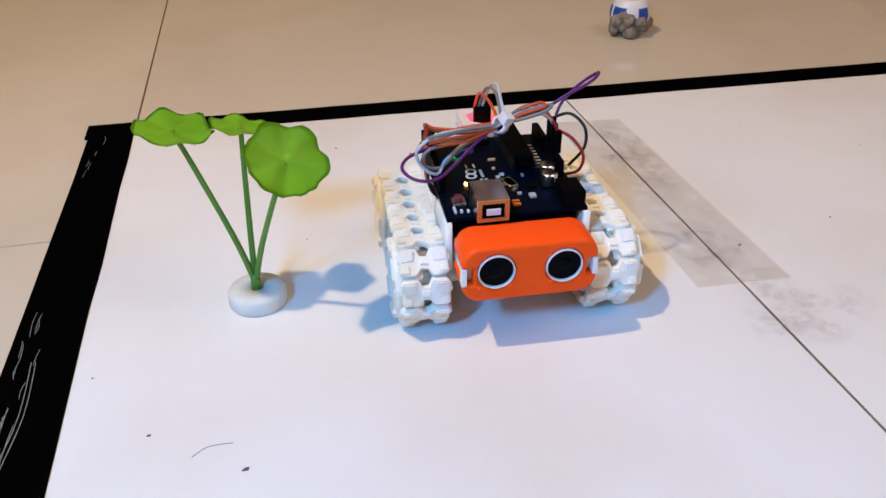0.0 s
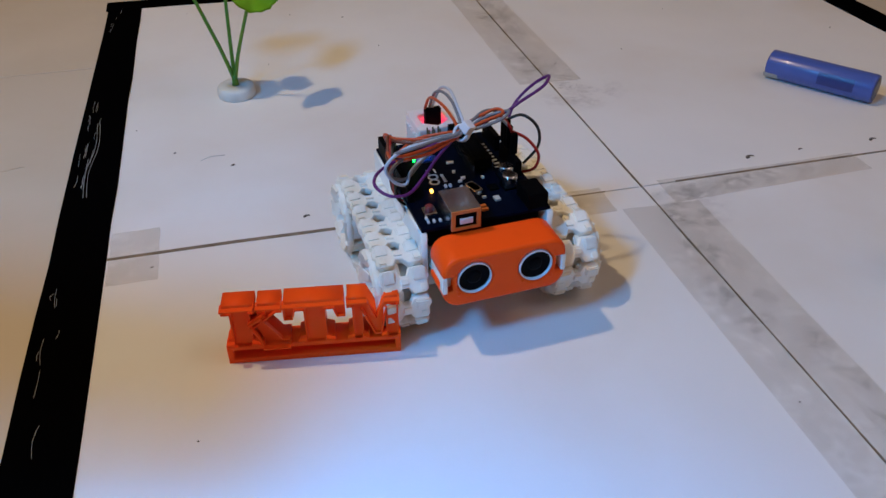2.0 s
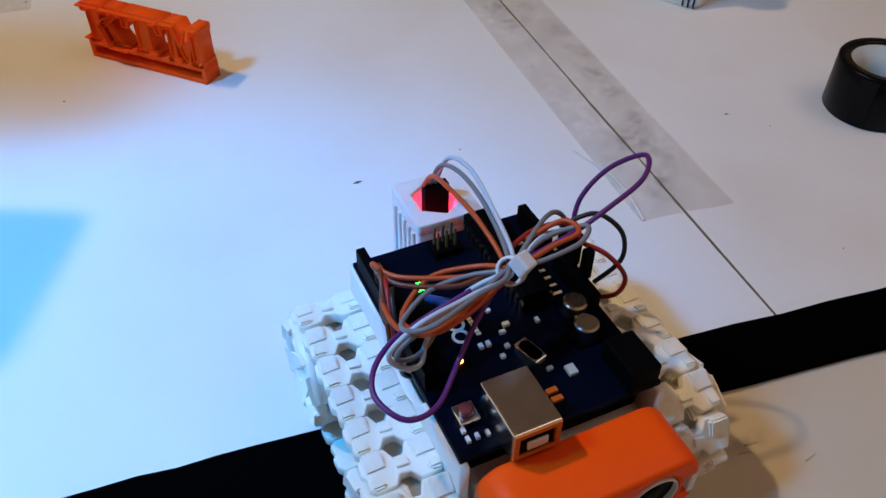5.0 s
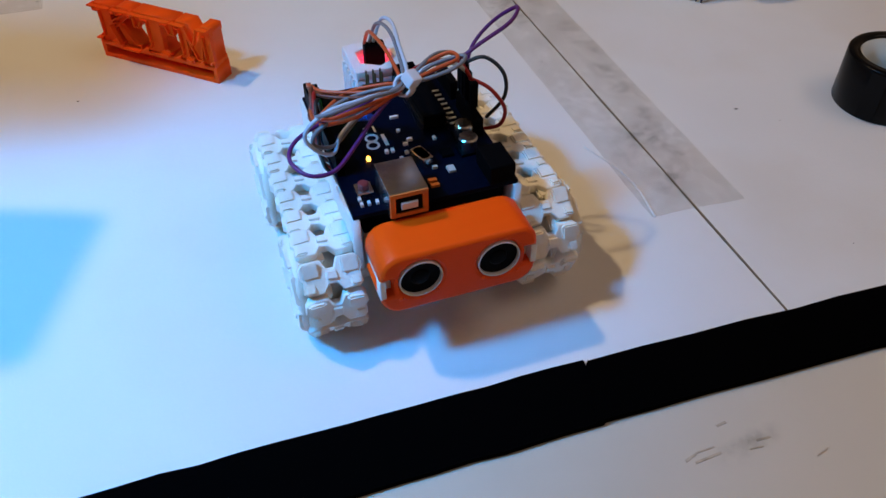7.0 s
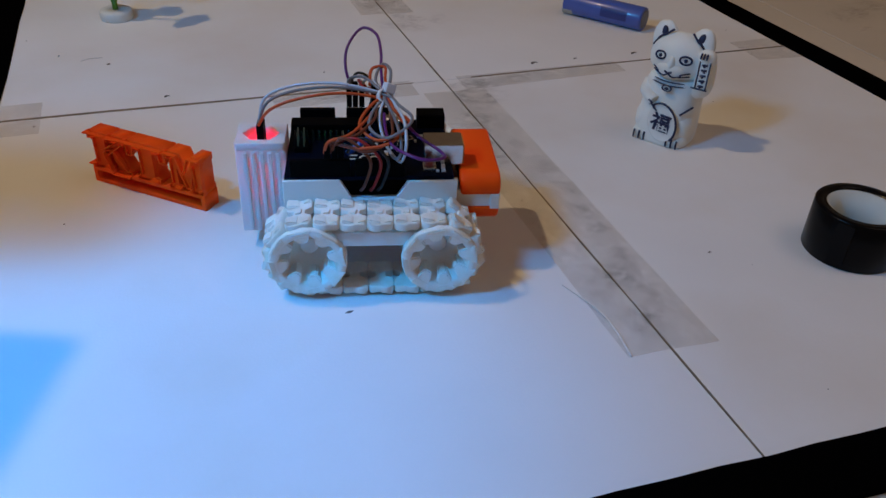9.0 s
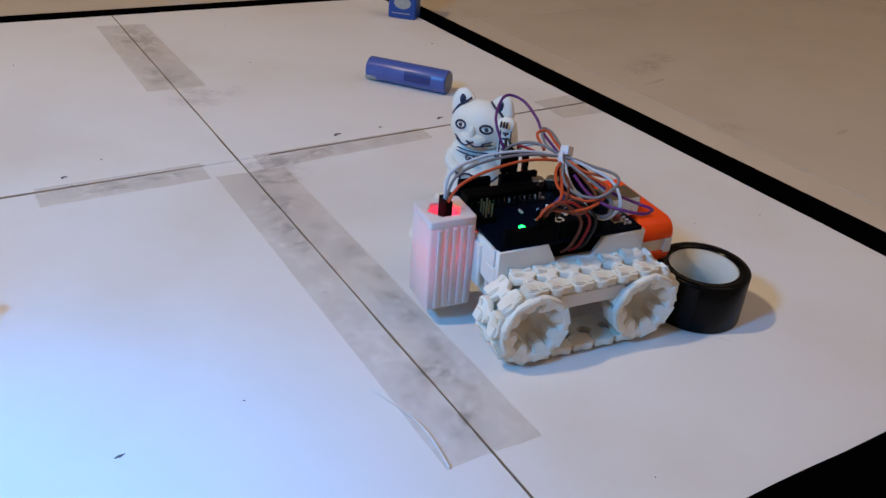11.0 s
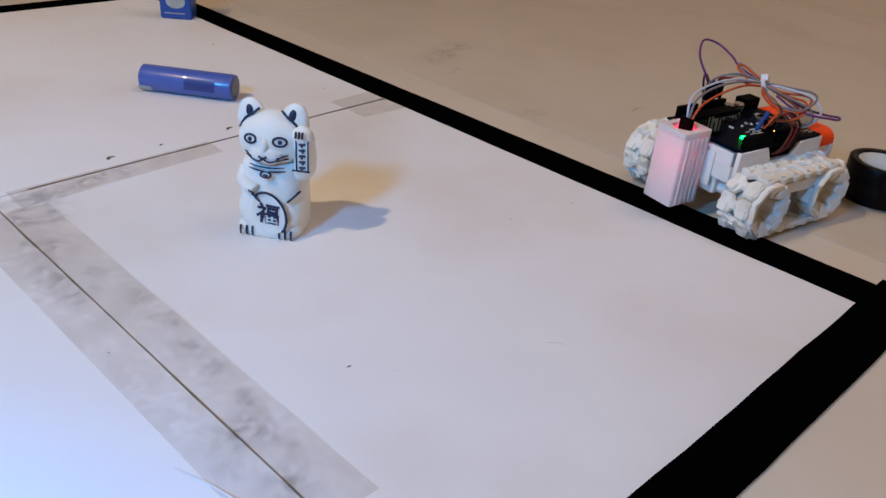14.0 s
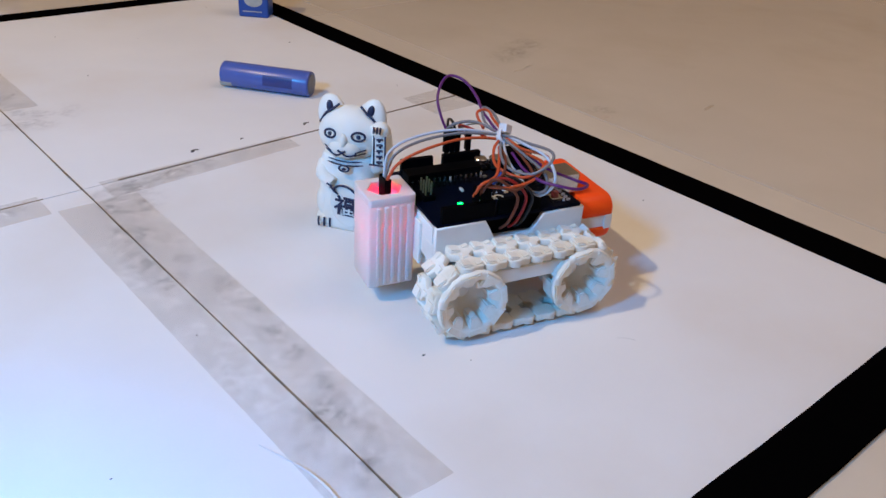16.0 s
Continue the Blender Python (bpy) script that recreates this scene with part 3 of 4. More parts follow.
def build_cover():
    slot = 0.0040
    w, z0, z1, r = 0.0248, 0.0222, 0.0446, 0.0068
    right = round_rect(2 * w, z1 - z0, r, 6, 0, (z0 + z1) / 2)
    outline = []
    for k, (y, z) in enumerate(right):
        outline.append((y, z))
        if k == 13:
            outline += [(-w, 0.0362), (-w + slot, 0.0362), (-w + slot, 0.0299), (-w, 0.0299)]
        if k == 27:
            outline += [(w, 0.0299), (w - slot, 0.0299), (w - slot, 0.0362), (w, 0.0362)]
    holes = [circle(0.0069, s * 0.0124, 0.0342) for s in (-1, 1)]
    lay = Matrix(((0, 0, 1, 0.0447), (1, 0, 0, 0), (0, 1, 0, 0), (0, 0, 0, 1)))
    cover = part("sensor_cover", cutout([outline] + holes, 0.0170, 0.0013, lay), M_orange, robot, "glossy orange printed cover with two round openings")
    part("sensor_holder", boxes(((0.0345, -0.0238, 0.0275), (0.0495, 0.0238, 0.0380)), bevel=0.0008), M_white, robot, "white sensor bracket showing at both sides")
    for s in (-1, 1):
        lay2 = pose(0, s * 0.0124, 0.0342, 0, 90)
        eye = part("transducer", lathe(bmesh.new(), [(0.0063, -0.006), (0.0068, -0.006), (0.0068, 0.0008), (0.0067, 0.0010), (0.0064, 0.0010), (0.0063, 0.0008)],
                                       Matrix.Translation((0.0524, 0, 0)) @ lay2, 36), M_bwhite, robot, "pale ring of an ultrasonic sensor eye")
        bm = cyl(bmesh.new(), 0.00625, 0.00625, 0.003, Matrix.Translation((0.0506, 0, 0)) @ lay2, 32)
        ball(bm, (0.0008, 0.0030, 0.0030), (0.0520, s * 0.0124, 0.0342), u=16, v=8)
        part("sensor_mesh", bm, M_lens, eye, "black mesh behind the ring")
        part("cover_peg", boxes(((0.0490, s * 0.0240 - 0.0010, 0.0290), (0.0530, s * 0.0240 + 0.0010, 0.0364)), bevel=0.0005), M_white, robot)
        for y in (0.0075, 0.0187):
            part("pin_bump", ball(bmesh.new(), (0.0006, 0.0008, 0.0008), (0.0532, s * y, 0.0280), u=10, v=6), M_orange, cover)


build_cover()


def build_tower():
    u0, u1, v0, v1, z0, z1 = -0.0572, -0.0362, -0.0065, 0.0137, 0.0080, 0.0510
    cu, cv = (u0 + u1) / 2, (v0 + v1) / 2
    outer = round_rect(u1 - u0, v1 - v0, 0.0012, 2, cu, cv)
    inner = round_rect(u1 - u0 - 0.0036, v1 - v0 - 0.0036, 0.0006, 2, cu, cv)
    hole = [(cu + 0.0078 * math.cos(radians(a)), cv + 0.0072 * math.sin(radians(a))) for a in range(0, 360, 60)]
    tower = part("lamp_tower", cutout([outer, inner], z1 - z0 - 0.0035, 0.0003, Matrix.Translation((0, 0, (z0 + z1 - 0.0035) / 2))), M_tower, robot, "white ribbed printed housing glowing red from inside")
    part("tower_top", cutout([outer, hole], 0.0036, 0.0004, Matrix.Translation((0, 0, z1 - 0.0018))), M_tower, tower)
    part("tower_floor", boxes(((u0 + 0.001, v0 + 0.001, z0), (u1 - 0.001, v1 - 0.001, z0 + 0.002))), M_white, tower)
    for k in range(5):
        u = u0 + 0.0042 + k * 0.0034
        part("rib", boxes(((u - 0.0009, v0 - 0.0009, z0 + 0.001), (u + 0.0009, v0 + 0.0002, z1 - 0.004)), bevel=0.0005), M_tower, tower)
        part("rib", boxes(((u - 0.0009, v1 - 0.0002, z0 + 0.001), (u + 0.0009, v1 + 0.0009, z1 - 0.004)), bevel=0.0005), M_tower, tower)
    part("red_lamp", boxes(((cu - 0.0040, cv - 0.0072, z1 - 0.0240), (cu + 0.0040, cv + 0.0010, z1 - 0.0072)), bevel=0.0012), M_led_red, tower, "glowing red lamp inside the housing")
    part("cable_plug", boxes(((cu - 0.0015, cv - 0.0040, z1 - 0.011), (cu + 0.0015, cv + 0.0036, z1 + 0.0050)), bevel=0.0003), M_black, tower, "black three-pin plug")
    part("joint_block", boxes(((u1 - 0.0005, -0.012, 0.020), (-0.0350, 0.012, 0.040)), bevel=0.0006), M_white, robot)


build_tower()


def build_board():
    z = 0.0460
    bm = boxes(((-0.0355, -0.0267, z - 0.0016), (0.0330, 0.0267, z)), bevel=0.0003)
    board = part("circuit_board", bm, M_pcb, robot, "dark blue microcontroller board")
    d = z - 0.0002

    def piece(name, lo, hi, mat, label="", bevel=0.0003):
        return part(name, boxes(((lo[0], lo[1], d + lo[2]), (hi[0], hi[1], d + hi[2])), bevel=bevel), mat, board, label)

    usb = piece("usb_port", (0.0215, -0.0165, 0), (0.0375, -0.0045, 0.0090), M_silver, "silver square USB port")
    part("port_rim", boxes(((0.0374, -0.0163, d + 0.0003), (0.0380, -0.0150, d + 0.0088)), ((0.0374, -0.0060, d + 0.0003), (0.0380, -0.0047, d + 0.0088)),
                           ((0.0374, -0.0150, d + 0.0075), (0.0380, -0.0060, d + 0.0088)), ((0.0374, -0.0150, d + 0.0003), (0.0380, -0.0060, d + 0.0016))), M_copper, usb)
    part("port_mouth", boxes(((0.0372, -0.0146, d + 0.0018), (0.0377, -0.0064, d + 0.0073))), M_black, usb)
    part("port_tongue", boxes(((0.0372, -0.0131, d + 0.0030), (0.0383, -0.0079, d + 0.0055)), bevel=0.0003), M_bwhite, usb)
    piece("power_jack", (0.0205, 0.0172, 0), (0.0330, 0.0256, 0.0066), M_black, "black barrel power jack", 0.0006)
    piece("pin_socket", (-0.0330, -0.0262, 0), (-0.0090, -0.0236, 0.0072), M_black, "black header socket")
    piece("pin_socket", (-0.0070, -0.0262, 0), (0.0130, -0.0236, 0.0072), M_black, "black header socket")
    piece("pin_socket", (-0.0315, 0.0222, 0), (-0.0160, 0.0248, 0.0072), M_black, "black header socket")
    piece("pin_socket", (-0.0110, 0.0222, 0), (0.0080, 0.0248, 0.0072), M_black, "black header socket")
    chip = piece("chip", (-0.0345, 0.0065, 0.0025), (0.0005, 0.0145, 0.0072), M_black, "long black chip in a socket", 0.0004)
    for k in range(14):
        for v in (0.0058, 0.0145):
            part("chip_leg", boxes(((-0.0333 + k * 0.00254, v, d), (-0.0322 + k * 0.00254, v + 0.0007, d + 0.0050))), M_silver, chip)
    for k in range(8):
        part("printed_mark", boxes(((-0.0020 - k * 0.0030, 0.0170 + 0.0004 * (k % 3), z - 0.0002), (-0.0028 - k * 0.0030, 0.0202, z + 0.0003))), M_print, board)
    for u, v in ((0.0060, 0.0185), (0.0135, 0.0172)):
        cap = part("capacitor", cyl(bmesh.new(), 0.0032, 0.0032, 0.0056, pose(u, v, z + 0.0028), 24, 0.0005), M_silver, board, "small silver can capacitor")
        part("capacitor_foot", boxes(((u - 0.0033, v - 0.0033, z - 0.0002), (u + 0.0033, v + 0.0033, z + 0.0009))), M_black, cap)
    bm = bmesh.new()
    for y in (-0.0035, 0.0035):
        cyl(bm, 0.0020, 0.0020, 0.0034, pose(0.0140 + y * 0.35, 0.0012 + y * 0.1, z + 0.0016), 20)
    box(bm, (-0.0038, -0.0020, 0), (0.0038, 0.0020, 0.0033), 0.0003, pose(0.0140, 0.0012, z, 0, 0, 16))
    part("crystal", bm, M_silver, board, "silver crystal can")
    piece("reset_button", (0.0205, -0.0232, 0), (0.0260, -0.0180, 0.0022), M_silver, "reset switch")
    part("button_cap", cyl(bmesh.new(), 0.0017, 0.0017, 0.002, pose(0.0232, -0.0206, z + 0.003), 18, 0.0003), M_redbtn, board, "dark red button")
    for k in range(3):
        for q in range(2):
            u, v = -0.0310 + 0.00254 * q, -0.0040 + 0.00254 * k
            part("pin", boxes(((u - 0.0003, v - 0.0003, z), (u + 0.0003, v + 0.0003, z + 0.0085))), M_gold, board)
    piece("pin_base", (-0.0325, -0.0055, 0), (-0.0268, 0.0025, 0.0026), M_black)
    # small parts: resistors, regulators, lights
    for k, (u, v, a, b, mat) in enumerate(((0.0060, -0.0080, 0.0016, 0.0011, M_bwhite), (0.0060, -0.0060, 0.0016, 0.0011, M_bwhite), (0.0215, 0.0085, 0.0030, 0.0024, M_label),
                                           (0.0110, -0.0045, 0.0012, 0.0012, M_print), (0.0085, -0.0020, 0.0012, 0.0012, M_print), (0.0040, -0.0010, 0.0010, 0.0016, M_print),
                                           (0.0250, 0.0010, 0.0014, 0.0028, M_copper), (0.0275, 0.0010, 0.0014, 0.0028, M_copper), (0.0040, 0.0090, 0.0016, 0.0010, M_label),
                                           (0.0130, 0.0100, 0.0040, 0.0040, M_black), (0.0020, 0.0010, 0.0012, 0.0018, M_print), (0.0190, 0.0040, 0.0010, 0.0016, M_label),
                                           (-0.0040, -0.0010, 0.0010, 0.0012, M_print), (-0.0120, 0.0000, 0.0010, 0.0030, M_print), (0.0265, -0.0228, 0.0013, 0.0010, M_print),
                                           (0.0290, -0.0205, 0.0016, 0.0009, M_bwhite), (0.0292, -0.0180, 0.0016, 0.0009, M_bwhite), (0.0290, -0.0228, 0.0016, 0.0009, M_bwhite))):
        piece("surface_part", (u - a / 2, v - b / 2, 0), (u + a / 2, v + b / 2, 0.0011), mat, "", 0.0001)
    ring = bmesh.new()
    for s in (-1, 1):
        lathe(ring, [(0.0015, 0), (0.0023, 0), (0.0023, 0.0004), (0.0015, 0.0004)], pose(-0.0012 + s * 0.0020, -0.0108 - s * 0.0003, z - 0.0002), 20, smooth=False)
    part("printed_emblem", ring, M_print, board, "white printed twin-ring emblem")
    part("printed_mark", boxes(*[((-0.0040 + 0.0011 * k, -0.0072, z - 0.0002), (-0.0033 + 0.0011 * k, -0.0060, z + 0.0003)) for k in range(6)]), M_print, board, "row of white printed bars")
    part("printed_mark", boxes(((-0.0095, -0.0118, z - 0.0002), (-0.0062, -0.0112, z + 0.0003)), ((-0.0095, -0.0086, z - 0.0002), (-0.0062, -0.0080, z + 0.0003))), M_print, board, "white printed box outline")
    part("amber_light", boxes(((0.0070, -0.0152, z - 0.0002), (0.0086, -0.0141, z + 0.0010)), bevel=0.0002), M_led_amber, board, "lit amber indicator")
    part("green_light", boxes(((-0.0200, -0.0146, z - 0.0002), (-0.0178, -0.0128, z + 0.0014)), bevel=0.0002), M_led_green, board, "lit green indicator")


build_board()


def build_wires():
    r = 0.00065
    zip_at = Vector((0.0057, -0.0011, 0.0695))

    def wire(color, pts, name="wire"):
        part(name, tube(bmesh.new(), pts, r), WIRE[color], robot, color + " jumper wire")

    plug = (-0.0472, 0.0035, 0.0560)
    # from the lamp tower over the board to the tie
    wire("white", (plug, (-0.0440, 0.0060, 0.0660), (-0.0310, 0.0060, 0.0715), (-0.0130, 0.0030, 0.0735), zip_at + Vector((0, 0.0006, 0.0006)), (0.0100, -0.0140, 0.0705), (0.0125, -0.0270, 0.0700), (0.0128, -0.0345, 0.0640), (0.0118, -0.0315, 0.0565), (0.0100, -0.0260, 0.0530), (0.0060, -0.0220, 0.0570), (0.0030, -0.0110, 0.0640), zip_at))
    wire("grey", ((-0.0472, 0.0020, 0.0560), (-0.0430, 0.0035, 0.0650), (-0.0310, 0.0040, 0.0700), (-0.0130, 0.0022, 0.0722), zip_at + Vector((0.0004, -0.0008, 0.0010)), (0.0110, -0.0130, 0.0710), (0.0155, -0.0250, 0.0715), (0.0125, -0.0300, 0.0690), (0.0050, -0.0280, 0.0640), (-0.0010, -0.0190, 0.0640), (0.0005, -0.0090, 0.0665), zip_at))
    wire("orange", ((-0.0472, 0.0000, 0.0560), (-0.0420, 0.0002, 0.0630), (-0.0300, -0.0010, 0.0685), (-0.0120, -0.0010, 0.0710), zip_at + Vector((-0.0004, -0.0010, -0.0008)), (0.0095, -0.0120, 0.0680), (0.0145, -0.0235, 0.0690), (0.0110, -0.0280, 0.0665), (0.0020, -0.0270, 0.0625), (-0.0050, -0.0170, 0.0640), (-0.0010, -0.0060, 0.0670), zip_at + Vector((0, 0.001, 0.001)), (0.0060, 0.0090, 0.0735), (0.0060, 0.0160, 0.0755), (0.0005, 0.0150, 0.0750), (-0.0005, 0.0060, 0.0715)))
    # coils beyond the tie
    wire("grey", (zip_at, (0.0020, 0.0090, 0.0725), (0.0050, 0.0185, 0.0758), (0.0085, 0.0150, 0.0745), (0.0075, 0.0050, 0.0715), zip_at + Vector((-0.0006, 0, 0.0004)), (0.0090, -0.0150, 0.0665), (0.0110, -0.0290, 0.0640), (0.0105, -0.0320, 0.0580), (0.0080, -0.0250, 0.0545), (0.0040, -0.0160, 0.0600), (0.0040, -0.0060, 0.0660)))
    wire("white", (zip_at, (0.0010, 0.0090, 0.0720), (-0.0020, 0.0180, 0.0690), (-0.0040, 0.0230, 0.0640), (-0.0040, 0.0238, 0.0600)))
    wire("grey", (zip_at + Vector((0, 0, 0.0008)), (-0.0020, 0.0100, 0.0730), (-0.0080, 0.0180, 0.0700), (-0.0100, 0.0230, 0.0650), (-0.0095, 0.0238, 0.0600)))
    wire("orange", (zip_at + Vector((0.001, -0.001, 0)), (0.0110, -0.0140, 0.0665), (0.0130, -0.0240, 0.0660), (0.0060, -0.0290, 0.0620), (-0.0050, -0.0290, 0.0600), (-0.0140, -0.0250, 0.0600)))
    wire("brown", (zip_at + Vector((0.001, -0.002, -0.001)), (0.0080, -0.0160, 0.0655), (0.0070, -0.0260, 0.0625), (-0.0020, -0.0300, 0.0590), (-0.0110, -0.0270, 0.0605), (-0.0180, -0.0250, 0.0600)))
    # purple wire: a tall loop at one side and a low one at the other
    wire("purple", ((-0.0070, 0.0238, 0.0600), (-0.0106, 0.0275, 0.0690), (-0.0100, 0.0345, 0.0772), (-0.0035, 0.0395, 0.0842), (0.0030, 0.0345, 0.0832), (0.0047, 0.0240, 0.0787), (0.0045, 0.0165, 0.0745), zip_at,
                    (0.0120, -0.0125, 0.0650), (0.0185, -0.0205, 0.0610), (0.0262, -0.0290, 0.0590), (0.0275, -0.0368, 0.0600), (0.0205, -0.0408, 0.0610), (0.0138, -0.0385, 0.0620), (0.0080, -0.0315, 0.0622), (0.0055, -0.0220, 0.0632), (0.0050, -0.0110, 0.0665)))
    # short leads from the sockets down into the tray
    for color, u0, w in (("red", -0.0010, 0.0), ("brown", -0.0050, 0.001), ("black", 0.0020, 0.002)):
        wire(color, ((u0 - 0.012, -0.0248, 0.0560), (u0 - 0.011 + w, -0.0258, 0.0620), (u0 - 0.004, -0.0278, 0.0630), (u0 + 0.004, -0.0295, 0.0550), (u0 + 0.002, -0.0282, 0.0440), (u0, -0.0245, 0.0385)))
    for color, u0 in (("brown", -0.016), ("orange", -0.019)):
        wire(color, ((u0, -0.0248, 0.0560), (u0 + 0.002, -0.0270, 0.0620), (u0 + 0.010, -0.0240, 0.0635), (u0 + 0.017, -0.0130, 0.0650), (0.0020, -0.0050, 0.0670)))
    wire("red", ((-0.0030, 0.0238, 0.0620), (0.0020, 0.0290, 0.0600), (0.0060, 0.0330, 0.0540), (0.0050, 0.0320, 0.0470), (0.0000, 0.0280, 0.0430)))
    wire("black", ((-0.0090, 0.0238, 0.0640), (-0.0060, 0.0300, 0.0670), (-0.0010, 0.0350, 0.0630), (0.0010, 0.0350, 0.0550), (-0.0020, 0.0300, 0.0460)))
    wire("red", ((-0.0010, 0.0010, 0.0690), (-0.0040, 0.0100, 0.0700), (-0.0050, 0.0200, 0.0680), (-0.0020, 0.0238, 0.0630)))
    for u, v, h in ((-0.0040, 0.0236, 0.0640), (-0.0068, 0.0236, 0.0655), (-0.0095, 0.0236, 0.0640), (-0.0150, -0.0249, 0.0610), (-0.0180, -0.0249, 0.0605), (-0.0125, -0.0249, 0.0610), (0.0015, 0.0236, 0.0630)):
        part("plug", boxes(((u - 0.0012, v - 0.0012, 0.0540), (u + 0.0012, v + 0.0012, h)), bevel=0.0002), M_black, robot, "black jumper plug")
    part("heat_shrink", tube(bmesh.new(), [(-0.0105, -0.0150, 0.0505), (-0.0040, -0.0130, 0.0545), (0.0010, -0.0115, 0.0575)], 0.0013), M_blue, robot, "short blue sleeve on a lead")
    bm = lathe(bmesh.new(), [(0.0028, -0.0012), (0.0036, -0.0012), (0.0036, 0.0012), (0.0028, 0.0012)], Matrix.Translation(zip_at) @ pose(0, 0, 0, 60, 0, 30), 18)
    box(bm, (-0.0016, -0.0020, 0.0018), (0.0030, 0.0022, 0.0058), 0.0006, Matrix.Translation(zip_at) @ pose(0, 0, 0, -15, 25, 20))
    part("cable_tie", bm, M_bwhite, robot, "white nylon cable tie")


build_wires()

# ---- loose things ----


def build_blue_lamp():
    """The unseen clip lamp that gives the blue light: a shade on a jointed arm, with an added light-blocking flat box
    and an added stand beside the mat.
    """
    at = Vector((-0.62, -0.13, 0))
    stand = thing("blue_lamp", at, "unseen blue spot lamp on an added slim black stand beside the mat", "lamp")
    part("base", lathe(bmesh.new(), [(0.0001, 0), (0.070, 0), (0.072, 0.004), (0.066, 0.012), (0.0001, 0.014)], seg=40), M_roll, stand)
    part("pole", cyl(bmesh.new(), 0.005, 0.005, 0.33, pose(0, 0, 0.172), 16), M_roll, stand)
    # added flat box, out of view, keeps the warm lamp off the beam's patch
    bm = bmesh.new()
    turn = Matrix.Translation(Vector((-0.3205, -0.1760, 0.220)) - at) @ pose(0, 0, 0, 0, 0, -22.2)
    box(bm, (-0.130, -0.0305, -0.007), (0, 0.0305, 0.007), 0.004, turn)
    tube(bm, [(0, 0, 0.220), (0.08, 0.005, 0.222), (0.19, 0.003, 0.220)], 0.005, 10)
    part("driver_box", bm, M_roll, stand, "flat dark box on the arm, added out of view to block light")
    head = Vector((-0.512, -0.28, 0.515)) - at
    part("arm", tube(bmesh.new(), [(0, 0, 0.332), (0.01, -0.05, 0.44), (0.04, -0.12, 0.53), head + Vector((-0.02, 0, 0.035))], 0.004, 10), M_roll, stand)
    shade = part("shade", lathe(bmesh.new(), [(0.016, 0.045), (0.020, 0.045), (0.045, 0.000), (0.043, 0.000)], Matrix.Translation(head) @ pose(0, 0, 0, 0, -35, 0), 32), M_roll, stand, "dark round shade")
    part("bulb", ball(bmesh.new(), (0.012, 0.012, 0.012), head + Vector((-0.014, 0, 0.022)), u=16, v=10), material("blue_light", (0.1, 0.5, 1.0), 0.5, emit=6.0), shade, "lit blue bulb")


build_blue_lamp()



def build_sign():
    """An openwork row of three slab-serif forms on a hollow base; its origin is the front foot at one end."""
    sign = thing("printed_sign", (-0.2127, -0.086, 0.001), "orange 3D-printed openwork letter sign on a hollow base", "sign")
    L, D, zb, zt = 0.0668, 0.0104, 0.0086, 0.0276
    lay = Matrix(((1, 0, 0, 0), (0, 0, -1, D / 2), (0, 1, 0, 0), (0, 0, 0, 1)))
    outer = [(0, 0), (L, 0), (L, zb), (0, zb)]
    slot = [(0.0022, 0.0024), (L - 0.0022, 0.0024), (L - 0.0022, zb - 0.0020), (0.0022, zb - 0.0020)]
    base = part("base", cutout([outer, slot], D, 0.0004, lay), M_orange, sign, "hollow orange base frame")
    part("base_back", boxes(((0.002, D - 0.0050, 0.002), (L - 0.002, D - 0.0030, zb - 0.0015))), M_orange, base)

    def form(outlines):
        bm = bmesh.new()
        for k, o in enumerate(outlines):
            cutout([[(x, z) for x, z in o]], D - 0.0018 - 0.0005 * k, 0.0003, Matrix.Translation((0, 0.0007, 0)) @ lay, bm=bm)
            for (x0, q0), (x1, q1) in zip(o, o[1:] + o[:1]):     # thin walls proud of the face
                along = Vector((x1 - x0, 0, q1 - q0))
                m = Matrix.Translation((x0, 0, q0)) @ along.to_track_quat("X", "Z").to_matrix().to_4x4()
                box(bm, (-0.0002, 0.0002, -0.0003), (along.length + 0.0002, 0.0024, 0.0003), 0, m)
        part("letter_form", bm, M_orange, sign)

    t = 0.0034          # thickness of the top slabs
    f = zb - 0.0003
    form([[(0.0005, zt), (0.0005, zt - t), (0.0035, zt - t), (0.0035, f + 0.003), (0.0010, f + 0.003), (0.0010, f), (0.0135, f), (0.0135, f + 0.002), (0.0105, f + 0.003), (0.0105, zt - t), (0.0125, zt - t), (0.0125, zt)],
          [(0.0136, zt), (0.0136, zt - t), (0.0165, zt - t), (0.0100, 0.0200), (0.0100, 0.0160), (0.0205, zt - t), (0.0225, zt - t), (0.0225, zt)],
          [(0.0110, 0.0190), (0.0148, 0.0205), (0.0215, f + 0.002), (0.0245, f + 0.002), (0.0245, f), (0.0145, f), (0.0145, f + 0.002)]])
    form([[(0.0234, zt), (0.0234, zt - t - 0.004), (0.0262, zt - t - 0.004), (0.0275, zt - t), (0.0310, zt - t), (0.0310, f + 0.003), (0.0280, f + 0.002), (0.0280, f), (0.0415, f), (0.0415, f + 0.002), (0.0385, f + 0.003), (0.0385, zt - t), (0.0420, zt - t),
           (0.0432, zt - t - 0.004), (0.0460, zt - t - 0.004), (0.0460, zt)]])
